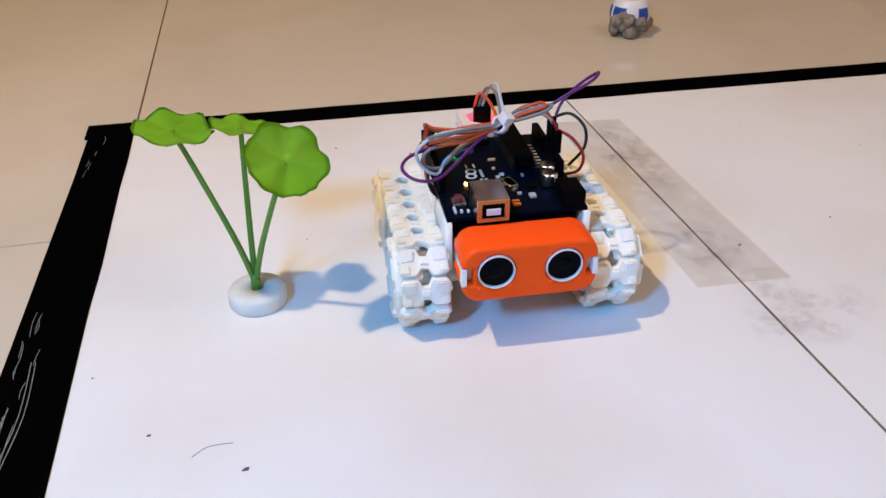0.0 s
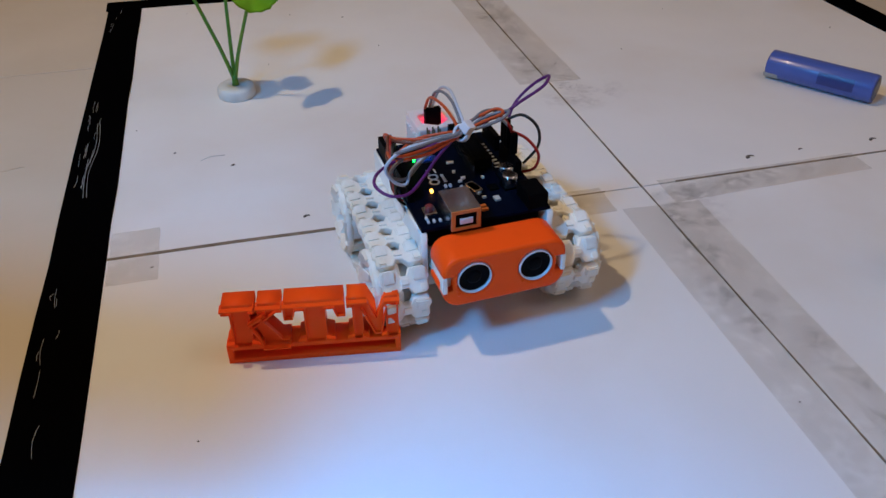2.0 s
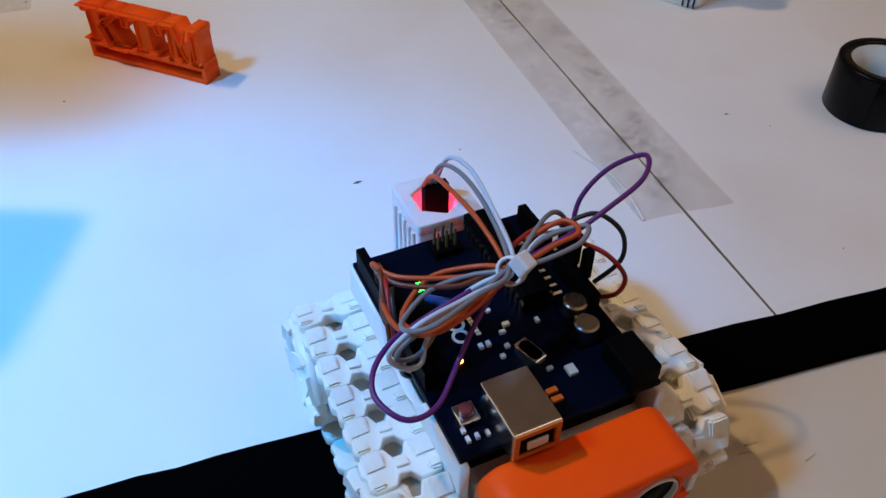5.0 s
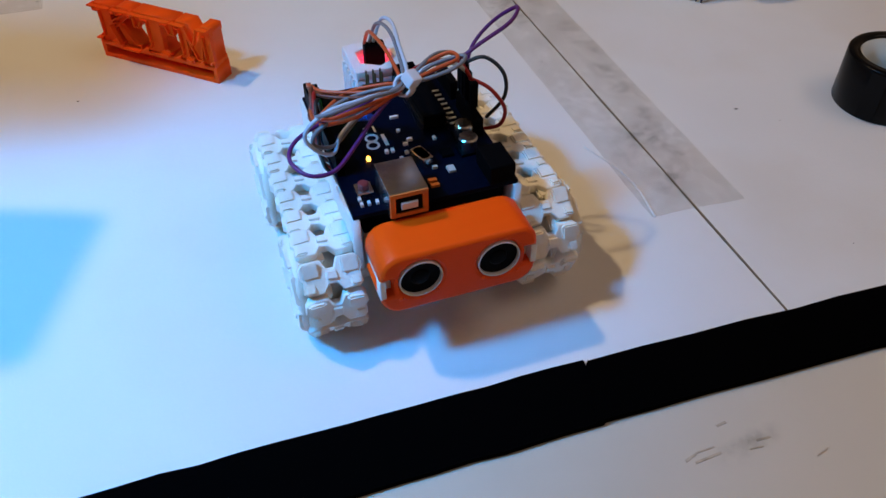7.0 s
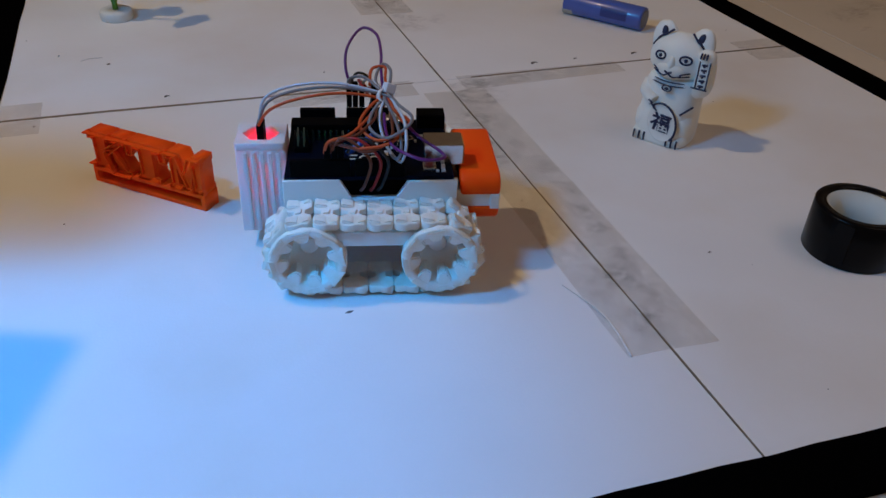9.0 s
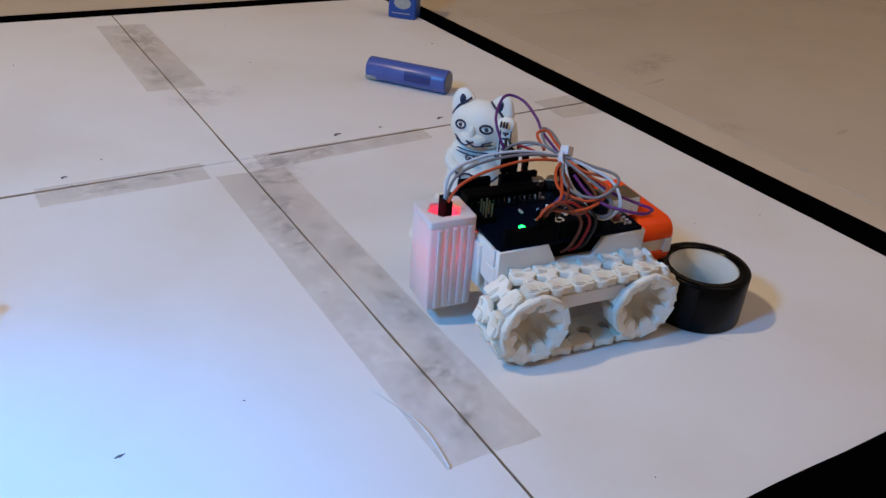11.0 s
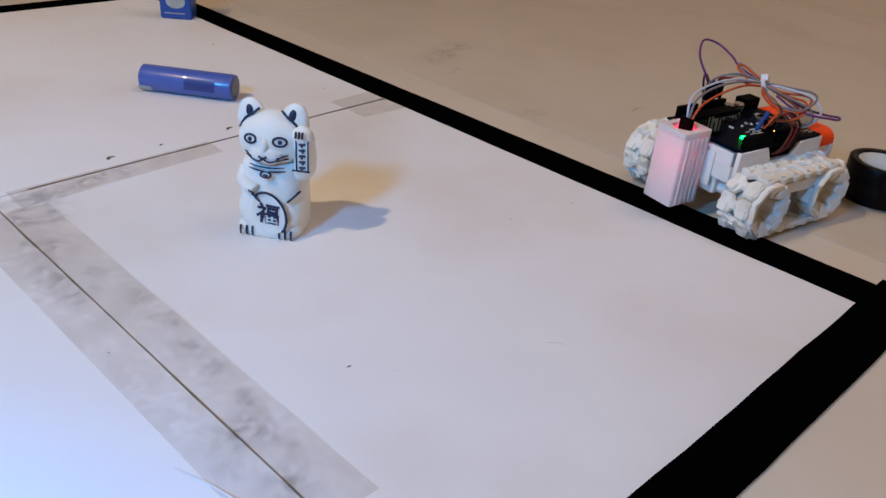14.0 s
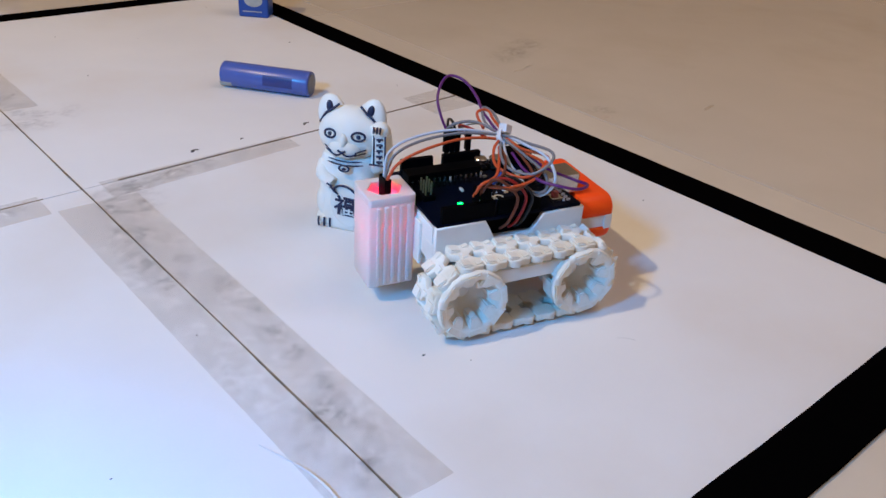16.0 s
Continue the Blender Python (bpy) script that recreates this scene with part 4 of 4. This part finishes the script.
    form([[(0.0472, zt), (0.0472, zt - t), (0.0492, zt - t), (0.0492, f + 0.003), (0.0468, f + 0.002), (0.0468, f), (0.0545, f), (0.0545, f + 0.002), (0.0525, f + 0.003), (0.0525, 0.0225), (0.0572, f + 0.002), (0.0595, f + 0.002), (0.0618, 0.0225),
           (0.0618, f + 0.003), (0.0600, f + 0.002), (0.0600, f), (0.0666, f), (0.0666, f + 0.003), (0.0660, f + 0.003), (0.0660, zt - t), (0.0666, zt - t), (0.0666, zt), (0.0612, zt), (0.0580, 0.0190), (0.0545, zt)]])
    return sign


sign = build_sign()


def build_roll():
    roll = thing("tape_roll", (0.133, -0.2415, 0.001), "roll of glossy black tape on a pale card core", "tape roll")
    h = 0.0240
    prof = [(0.0158, 0.0004), (0.0204, 0), (0.0208, 0.0005), (0.0208, h - 0.0006), (0.0203, h), (0.0158, h - 0.0003)]
    part("tape_winding", lathe(bmesh.new(), prof, seg=64), M_roll, roll, "tight black tape winding")
    part("card_core", lathe(bmesh.new(), [(0.0146, 0.0004), (0.0157, 0.0004), (0.0157, h - 0.001), (0.0146, h - 0.001)], seg=56), M_core, roll, "pale grey card ring")
    bm = bmesh.new()
    box(bm, (0.0203, -0.002, 0.001), (0.0212, 0.0055, h - 0.001), 0.0002, pose(0, 0, 0, 0, 0, 205))
    part("loose_end", bm, M_roll, roll)
    return roll


roll = build_roll()


def build_cell():
    r, n = 0.0089, 0.0665
    cell = thing("cylindrical_cell", (0.1632, 0.0825, 0.0011 + r), "blue wrapped cylindrical rechargeable battery lying on the paper", "battery", angle=-54)
    lay = pose(0, 0, 0, 0, 90)
    part("wrap", lathe(bmesh.new(), [(0.0001, -n / 2), (r - 0.0012, -n / 2), (r - 0.0002, -n / 2 + 0.0006), (r, -n / 2 + 0.0015), (r, n / 2 - 0.0012), (r - 0.0004, n / 2), (r - 0.0016, n / 2), (0.0001, n / 2 - 0.0006)], lay, 40), M_cell, cell, "blue plastic wrap")
    part("end_cap", cyl(bmesh.new(), r - 0.0020, r - 0.0020, 0.0008, pose(n / 2, 0, 0, 0, 90), 32, 0.0002), M_dull, cell, "grey metal end")
    bm = bmesh.new()
    for k in range(8):
        q = Matrix.Translation((0.006, 0, 0)) @ pose(0, 0, 0, 150 + k * 6 - 90)
        box(bm, (-0.006, -0.0006, r - 0.0003), (0.016, 0.0006, r + 0.0001), 0, q)
    part("printed_patch", bm, M_cell_dark, cell, "dark blue print")
    bm = bmesh.new()
    for k in range(6):
        box(bm, (-0.0335, -0.0006, r - 0.0003), (-0.0245, 0.0006, r + 0.00012), 0, pose(0, 0, 0, 118 + k * 6))
    part("paper_label", bm, M_label, cell, "small pale label with worn print")


build_cell()


def build_square_battery():
    bat = thing("square_battery", (0.2600, 0.2655, 0.001), "blue and white nine-volt battery standing upright on the mat", "battery", angle=-46)
    w, d = 0.0280, 0.0180
    part("lower_case", boxes(((-w / 2, -d / 2, 0), (w / 2, d / 2, 0.0285)), bevel=0.0022, seg=3), M_blue, bat, "blue lower wrap")
    part("upper_case", boxes(((-w / 2, -d / 2, 0.0302), (w / 2, d / 2, 0.0480)), bevel=0.0022, seg=3), M_bwhite, bat, "white upper wrap")
    part("band", boxes(((-w / 2 - 0.0001, -d / 2 - 0.0001, 0.0265), (w / 2 + 0.0001, d / 2 + 0.0001, 0.0318))), M_red, bat, "thin red band")
    part("top_plate", boxes(((-w / 2 + 0.001, -d / 2 + 0.001, 0.0470), (w / 2 - 0.001, d / 2 - 0.001, 0.0490)), bevel=0.0005), M_black, bat)
    part("snap_terminal", cyl(bmesh.new(), 0.0030, 0.0028, 0.004, pose(-0.0063, 0, 0.0505), 20, 0.0005), M_silver, bat)
    part("snap_terminal", lathe(bmesh.new(), [(0.0026, 0.0485), (0.0040, 0.0485), (0.0046, 0.0520), (0.0036, 0.0520)], pose(0.0063, 0, 0), 12, smooth=False), M_silver, bat)
    f = -d / 2
    part("oval_badge", cutout([[(0.0085 * math.cos(a / 5), 0.0058 * math.sin(a / 5)) for a in range(0, 31)]], 0.0006, 0.0001, Matrix(((1, 0, 0, 0.0005), (0, 0, -1, f), (0, 1, 0, 0.0155), (0, 0, 0, 1)))), M_label, bat, "white oval badge")
    for x0, x1, mat in ((-0.0105, -0.0050, M_blue), (-0.0040, -0.0020, M_red), (-0.0008, 0.0065, M_red)):
        part("printed_emblem", boxes(((x0, f - 0.0003, 0.0385), (x1, f + 0.0002, 0.0435))), mat, bat)
    part("printed_line", boxes(((-0.0105, f - 0.0003, 0.0348), (0.0070, f + 0.0002, 0.0358))), M_label, bat)
    part("printed_line", boxes(((-0.0100, f - 0.0003, 0.0050), (0.0080, f + 0.0002, 0.0058))), M_label, bat)


build_square_battery()


def leaf(parent, base, tip, heading, lean, size, seed, cup=0.25):
    """A round lobed leaf with a pinched middle, on a stem that bends out from the foot."""
    rnd = random.Random(seed)
    bm = bmesh.new()
    rings, n = 7, 44
    rows = [[bm.verts.new((0, 0, 0))]]
    ph = rnd.uniform(0, 6)
    for k in range(1, rings + 1):
        q = k / rings
        row = []
        for i in range(n):
            a = 2 * math.pi * i / n
            edge = 1 + 0.05 * math.sin(6 * a + ph) + 0.025 * math.sin(13 * a + ph * 2) - 0.10 * max(0, math.cos(a)) ** 12
            r = size * q * edge
            z = size * (cup * q * q * (0.5 + 0.5 * abs(math.sin(a))) + 0.08 * math.sin(6 * a + ph) * q * q) - 0.06 * size * (1 - q) * math.cos(2 * a)
            row.append(bm.verts.new((r * math.cos(a), r * math.sin(a), z)))
        rows.append(row)
    for i in range(n):
        bm.faces.new((rows[0][0], rows[1][i], rows[1][(i + 1) % n]))
    for a, b in zip(rows[1:], rows[2:]):
        for i in range(n):
            bm.faces.new((a[i], b[i], b[(i + 1) % n], a[(i + 1) % n]))
    bmesh.ops.solidify(bm, geom=list(bm.faces), thickness=0.0004)
    bmesh.ops.transform(bm, matrix=Matrix.Translation(tip) @ pose(0, 0, 0, 0, 0, heading) @ pose(0, 0, 0, 0, lean, 0), verts=bm.verts)
    stem = part("stem", tube(bmesh.new(), [base, Vector(base).lerp(Vector(tip), 0.25) + Vector((0, 0, 0.003)), Vector(base).lerp(Vector(tip), 0.7) + Vector((0, 0, 0.002)), tip], (0.0013, 0.0009), 10), M_stem, parent)
    part("leaf", bm, M_leaf, stem, "round glossy bright green leaf", smooth=True)


def build_plant():
    plant = thing("toy_plant", (-0.1985, 0.1695, 0.001), "green plastic toy plant with three round leaves on a white foot", "plant")
    part("foot", lathe(bmesh.new(), [(0.0001, 0), (0.0112, 0), (0.0118, 0.0010), (0.0116, 0.0058), (0.0108, 0.0070), (0.0030, 0.0074), (0.0028, 0.0050), (0.0001, 0.0050)], seg=40), M_foot, plant, "round white foot with scratched marks")
    part("collar", cyl(bmesh.new(), 0.0022, 0.0018, 0.009, pose(0, 0, 0.0095), 14), M_stem, plant)
    leaf(plant, (-0.0006, 0, 0.012), (-0.0207, 0.000, 0.0772), 160, -10, 0.0140, 1, 0.10)
    leaf(plant, (0.0, 0.0006, 0.012), (0.0027, 0.004, 0.0740), 20, 12, 0.0112, 2, 0.12)
    leaf(plant, (0.0006, -0.0004, 0.012), (0.0170, -0.020, 0.0700), -62, 42, 0.0148, 3, 0.16)


build_plant()


def build_ball():
    toy = thing("toy_ball", (0.0990, 0.478, 0), "small red, white and blue ball with grey fluff clinging to it", "ball")
    bm = ball(bmesh.new(), (0.0158, 0.0158, 0.0158), (0, 0, 0.0158), u=40, v=28)
    for f in bm.faces:
        c = f.calc_center_median() - Vector((0, 0, 0.0158))
        a = math.degrees(math.atan2(c.y, c.x))
        f.material_index = 1 if c.z > 0.0125 else 2 if abs(c.z + 0.001) < 0.0075 and int((a + 210) // 40) % 2 else 0
    part("shell", bm, [M_bwhite, M_red, M_blue], toy)
    rnd = random.Random(8)
    bm = bmesh.new()
    for k in range(26):
        a, h = rnd.uniform(-2.9, -0.3), rnd.uniform(0.002, 0.017)
        q = rnd.uniform(0.012, 0.0175)
        ball(bm, (rnd.uniform(0.003, 0.0055),) * 3, (q * math.cos(a), q * math.sin(a), max(h, 0.004)), u=9, v=6)
    for v in bm.verts:
        v.co += Vector((rnd.uniform(-1, 1), rnd.uniform(-1, 1), rnd.uniform(-0.3, 1))) * 0.0006
    part("fluff", bm, material("grey_fluff", (0.34, 0.28, 0.20), 0.95, grain=0.5, scale=300, bump=0.8, bump_scale=700), toy, "tuft of grey dust fluff")


build_ball()


def build_cat():
    """One plain mesh: a seated beckoning cat, painted lines laid on as thin raised strokes. It faces +x of its own space."""
    bm = bmesh.new()
    # body: stacked rounded sections, flat at the front foot
    sections = ((0.000, 0.0155, 0.0150, 0.000), (0.0025, 0.0162, 0.0155, 0.000), (0.014, 0.0160, 0.0150, -0.0005), (0.026, 0.0155, 0.0142, -0.001), (0.035, 0.0150, 0.0132, -0.0015), (0.041, 0.0146, 0.0126, -0.001), (0.046, 0.0132, 0.0112, 0.0))
    n = 36
    rows = []
    for z, w, d, x in sections:
        row = []
        for i in range(n):
            a = 2 * math.pi * i / n
            c, s = math.cos(a), math.sin(a)
            p = 0.62
            row.append(bm.verts.new((x + d * math.copysign(abs(c) ** p, c), w * math.copysign(abs(s) ** p, s), z)))
        rows.append(row)
    for a, b in zip(rows, rows[1:]):
        for i in range(n):
            bm.faces.new((a[i], a[(i + 1) % n], b[(i + 1) % n], b[i])).smooth = True
    bm.faces.new(list(reversed(rows[0])))
    bm.faces.new(rows[-1])
    ball(bm, (0.0125, 0.0166, 0.0145), (0.0012, 0, 0.0560), u=32, v=20)                      # head
    ball(bm, (0.0055, 0.0085, 0.0055), (0.0105, 0, 0.0515), u=20, v=12)                      # muzzle
    ball(bm, (0.0026, 0.0022, 0.0050), (0.0132, 0, 0.0555), u=14, v=10)                       # nose
    for s in (-1, 1):
        m = Matrix.Translation((0.000, s * 0.0104, 0.0655)) @ pose(0, 0, 0, s * -10, -4)
        lathe(bm, [(0.0001, -0.006), (0.0076, -0.006), (0.0074, 0.0010), (0.0060, 0.0050), (0.0040, 0.0080), (0.0020, 0.0094), (0.0001, 0.0098)], m @ Matrix.Diagonal((0.55, 1, 1, 1)), 16)
        ball(bm, (0.0060, 0.0062, 0.0050), (0.0090, s * 0.0098, 0.0040), u=16, v=10)          # feet
        ball(bm, (0.0085, 0.0065, 0.0105), (0.0050, s * 0.0105, 0.0125), u=18, v=12)          # knees
    tube(bm, [(0.001, 0.0120, 0.034), (0.004, 0.0160, 0.040), (0.005, 0.0172, 0.050), (0.006, 0.0168, 0.0605)], (0.0060, 0.0050), 16)   # raised arm
    ball(bm, (0.0048, 0.0050, 0.0052), (0.0068, 0.0166, 0.0615), u=16, v=10)
    tube(bm, [(0.003, -0.0125, 0.036), (0.0105, -0.0115, 0.030), (0.0140, -0.0050, 0.0265)], (0.0042, 0.0032), 12)                      # lowered arm
    lathe(bm, [(0.0105, -0.0012), (0.0132, -0.0012), (0.0128, 0.0012), (0.0105, 0.0012)], Matrix.Translation((0, 0, 0.0425)) @ Matrix.Diagonal((0.98, 1.06, 1, 1)), 32)   # collar
    # oval plate before the belly
    m = Matrix(((0, 0, 1, 0.0145), (1, 0, 0, 0.002), (0, 1, 0, 0.0150), (0, 0, 0, 1)))
    cutout([[(0.0085 * math.cos(a / 5), 0.0120 * math.sin(a / 5)) for a in range(0, 31)]], 0.0030, 0.0006, m @ pose(0, 0, 0, 0, 0, 14), bm=bm)
    for v in bm.verts:
        v.co += noise.noise_vector(v.co * 120) * 0.00025
    # painted strokes
    def stroke(pts, r=0.00034):
        tube(bm, pts, r * 1.65, seg=5, mat=1, steps=4)

    def on_head(y, z, lift=0.0002):
        q = 1 - (y / 0.0166) ** 2 - ((z - 0.056) / 0.0145) ** 2
        x = 0.0012 + 0.0125 * math.sqrt(max(q, 0.02))
        k = 1 - (y / 0.0085) ** 2 - ((z - 0.0515) / 0.0055) ** 2
        if k > 0:
            x = max(x, 0.0105 + 0.0055 * math.sqrt(k))
        return (x + lift, y, z)

    for s in (-1, 1):
        cy, cz = s * 0.0072, 0.0590
        stroke([on_head(cy + 0.0030 * math.cos(a), cz + 0.0021 * math.sin(a) - 0.0003 * s * math.cos(a)) for a in [k * math.pi / 6 for k in range(13)]], 0.00036)
        ball(bm, (0.0007, 0.0012, 0.0012), on_head(cy, cz - 0.0002, 0), u=10, v=6, mat=1)
        stroke([on_head(0, 0.0508), on_head(s * 0.0025, 0.0490), on_head(s * 0.0058, 0.0496), on_head(s * 0.0072, 0.0512)], 0.0003)
        stroke([on_head(s * 0.0062, 0.0508), on_head(s * 0.0105, 0.0516)], 0.00022)
        stroke([on_head(s * 0.0058, 0.0492), on_head(s * 0.0102, 0.0494)], 0.00022)
        m = Matrix.Translation((0.000, s * 0.0104, 0.0655)) @ pose(0, 0, 0, s * -10, -4)
        ball(bm, (0.0014, 0.0019, 0.0038), (0.0030, -s * 0.0006, 0.0032), m, 14, 8, 1)
        stroke([m @ Vector(p) for p in ((0.0036, -s * 0.0060, 0.0050), (0.0046, -s * 0.0022, 0.0026), (0.0046, s * 0.0014, 0.0008), (0.0036, s * 0.0056, -0.0040))], 0.0004)
        for k in (-1, 0, 1):
            y = s * 0.0098 + k * 0.0030
            stroke([(0.0150, y, 0.0062), (0.0156, y, 0.0040), (0.0153, y, 0.0012)], 0.00034)
    stroke([on_head(-0.0020, 0.0520, 0.0004), on_head(0, 0.0512, 0.0004), on_head(0.0020, 0.0520, 0.0004)], 0.00035)
    stroke([(0.0128 * math.cos(a), 0.0138 * math.sin(a), 0.0440) for a in [radians(k) for k in range(-100, 101, 20)]], 0.0003)
    stroke([(0.0132 * math.cos(a), 0.0142 * math.sin(a), 0.0410) for a in [radians(k) for k in range(-100, 101, 20)]], 0.0003)
    ball(bm, (0.0020, 0.0028, 0.0028), (0.0125, 0.0005, 0.0390), u=14, v=8)
    stroke([(0.0142, 0.0005 + 0.0026 * math.cos(a), 0.0390 + 0.0026 * math.sin(a)) for a in [k * math.pi / 5 for k in range(11)]], 0.0003)
    ball(bm, (0.0006, 0.0013, 0.0013), (0.0145, 0.0005, 0.0387), u=8, v=6, mat=1)
    edge = [(0.0163, *(lambda p: (p.x, p.y))(Matrix.Translation((0.002, 0.0150, 0)) @ pose(0, 0, 0, 0, 0, 14) @ Vector((0.0087 * math.cos(a), 0.0122 * math.sin(a), 0)))) for a in [radians(k) for k in range(-60, 130, 15)]]
    stroke(edge, 0.0004)
    stroke([(0.0130, 0.0105, 0.0215), (0.0120, 0.0135, 0.0245), (0.0080, 0.0155, 0.0262)], 0.00036)
    for k in range(3):
        stroke([(0.0168, -0.0075 + 0.0016 * k, 0.0275 - 0.0018 * k), (0.0170, -0.0045 + 0.0014 * k, 0.0262 - 0.0020 * k)], 0.0003)
        stroke([(0.0118, 0.0150 + 0.0016 * k, 0.0655), (0.0122, 0.0148 + 0.0016 * k, 0.0622)], 0.00032)
    box(bm, (0.0085, 0.0142, 0.0438), (0.0105, 0.0206, 0.0605), 0.0004)
    for y in (0.0146, 0.0203):
        stroke([(0.0107, y, 0.0605), (0.0107, y, 0.0440)], 0.00026)
    stroke([(0.0108, 0.0125, 0.0434), (0.0108, 0.0212, 0.0436)], 0.0004)
    for k in range(5):
        z = 0.0585 - 0.0031 * k
        stroke([(0.0107, 0.0160, z), (0.0107, 0.0190, z + 0.0003)], 0.00042)
        stroke([(0.0107, 0.0175, z + 0.0008), (0.0107, 0.0172 + 0.0006 * (k % 2), z - 0.0012)], 0.0004)
    for v in bm.verts:      # a short neck: the head sits low on the shoulders
        v.co.z -= 0.0055 * min(max((v.co.z - 0.030) / 0.016, 0), 1)
    # the good-luck sign on the plate
    data = bpy.data.curves.new("sign_text", "FONT")
    data.body, data.size, data.extrude, data.align_x, data.align_y = "\u798f", 0.0118, 0.00025, "CENTER", "CENTER"
    data.offset = 0.00022
    text = bpy.data.objects.new("sign_text", data)
    scene.collection.objects.link(text)
    bpy.context.view_layer.update()
    me = bpy.data.meshes.new_from_object(text.evaluated_get(bpy.context.evaluated_depsgraph_get()))
    start = len(bm.faces)
    bm.from_mesh(me)
    bm.faces.ensure_lookup_table()
    fresh = bm.faces[start:]
    lay = Matrix(((0, 0, 1, 0.0162), (1, 0, 0, 0.0018), (0, 1, 0, 0.0145), (0, 0, 0, 1))) @ pose(0, 0, 0, 0, 0, -4)
    bmesh.ops.transform(bm, matrix=lay, verts=list({v for f in fresh for v in f.verts}))
    for f in fresh:
        f.material_index = 1
    bpy.data.objects.remove(text)
    bmesh.ops.scale(bm, vec=(1, 1, 0.955), verts=bm.verts)
    ob = link_mesh("cat_figurine", bm, [M_cat, M_ink])
    ob.matrix_basis = pose(0.1000, -0.1085, 0.001, 0, 0, -145)
    tagged(ob, "white ceramic beckoning cat figurine with dark blue painted lines", "figurine")


build_cat()

# ---- what moves ----
ROBOT = [
    (0, -0.0983, 0.1699, -92.9), (0.5, -0.1026, 0.1183, -93.5), (1, -0.1077, 0.0664, -89.9), (1.5, -0.1088, 0.0142, -87.8), (2, -0.1103, -0.0418, -85.9),
    (2.5, -0.1098, -0.0973, -85.5), (3, -0.1091, -0.1521, -84.8), (3.5, -0.1068, -0.2106, -86.0), (4, -0.1049, -0.2670, -85.8), (4.2, -0.1052, -0.2890, -85.5),
    (4.6, -0.1070, -0.3300, -84.8), (5, -0.1078, -0.3420, -84.4), (5.8, -0.1080, -0.3430, -84.2), (6.1, -0.1084, -0.3370, -84.2), (6.4, -0.1090, -0.3161, -84.4),
    (7, -0.1109, -0.2556, -89.3), (7.5, -0.1092, -0.2030, -90.6), (8, -0.1063, -0.1596, -85.0), (8.5, -0.0973, -0.1629, -58.4), (9, -0.0915, -0.1656, -14.0),
    (9.5, -0.0397, -0.1792, -11.3), (10, 0.0156, -0.1885, -9.1), (10.2, 0.0408, -0.1930, -8.6), (10.6, 0.0720, -0.1985, -8.0), (11.2, 0.0755, -0.1992, -7.6),
    (12.3, 0.1910, -0.2158, -6.0), (12.5, 0.2130, -0.2192, -6.1), (13, 0.2725, -0.2290, -9.4), (13.5, 0.3360, -0.2402, -12.4), (13.7, 0.3410, -0.2418, -12.9),
    (14, 0.3284, -0.2412, -13.2), (14.5, 0.2748, -0.2263, -13.1), (15, 0.2230, -0.2182, -10.3), (15.5, 0.1652, -0.2049, -13.3), (16, 0.1146, -0.1891, -17.2)]
SIGN = [(0.0, -0.2104, -0.0861, 11.5), (1.7, -0.2104, -0.0861, 11.5), (1.85, -0.2120, -0.0830, 3.0), (2.0, -0.2132, -0.0810, -8.5), (2.25, -0.2125, -0.0800, -25.0), (2.5, -0.2116, -0.0795, -39.8),
        (2.75, -0.2118, -0.0790, -42.4), (16.0, -0.2118, -0.0790, -42.4)]
ROLL = [(0.0, 0.1195, -0.2369, 0), (10.4, 0.1195, -0.2369, 0), (10.65, 0.1350, -0.2400, 0), (11.2, 0.1380, -0.2410, 0), (12.3, 0.2530, -0.2655, 0), (12.5, 0.2750, -0.2696, 0), (13.0, 0.3309, -0.2836, 0), (13.5, 0.4000, -0.2980, 0),
        (13.65, 0.4092, -0.3004, 0), (16.0, 0.4092, -0.3004, 0)]


def motions():
    walk(robot, [(t, pose(x, y, 0.0014, 0, 0, a)) for t, x, y, a in ROBOT])
    walk(sign, [(t, pose(x, y, 0.0010, 0, 0, a)) for t, x, y, a in SIGN])
    walk(roll, [(t, pose(x, y, 0.0014, 0, 0, a)) for t, x, y, a in ROLL])
    times = [k / 10 for k in range(161)]
    place = [[float(np.interp(t, [r[0] for r in ROBOT], [r[c] for r in ROBOT])) for c in (1, 2, 3)] for t in times]
    run = {-1: [0.0], 1: [0.0]}
    for (x0, y0, a0), (x1, y1, a1) in zip(place, place[1:]):
        a = radians((a0 + a1) / 2)
        ahead, turn = (x1 - x0) * math.cos(a) + (y1 - y0) * math.sin(a), radians(a1 - a0)
        for side in run:
            run[side].append(run[side][-1] + ahead - turn * side * LANE)
    for w, side, u in wheel_list:
        walk(w, [(t, pose(u, side * LANE, WZ, 0, math.degrees(s / WZ), 0) @ pose(0, 0, 0, 0, 0, 0 if side > 0 else 180)) for t, s in zip(times, run[side])])
    for ob, side, s0 in link_list:
        rows = []
        for t, s in zip(times, run[side]):
            u, z, lean = belt(s0 + s)
            rows.append((t, pose(u, 0, z, 0, math.degrees(lean), 0)))
        walk(ob, rows)


motions()
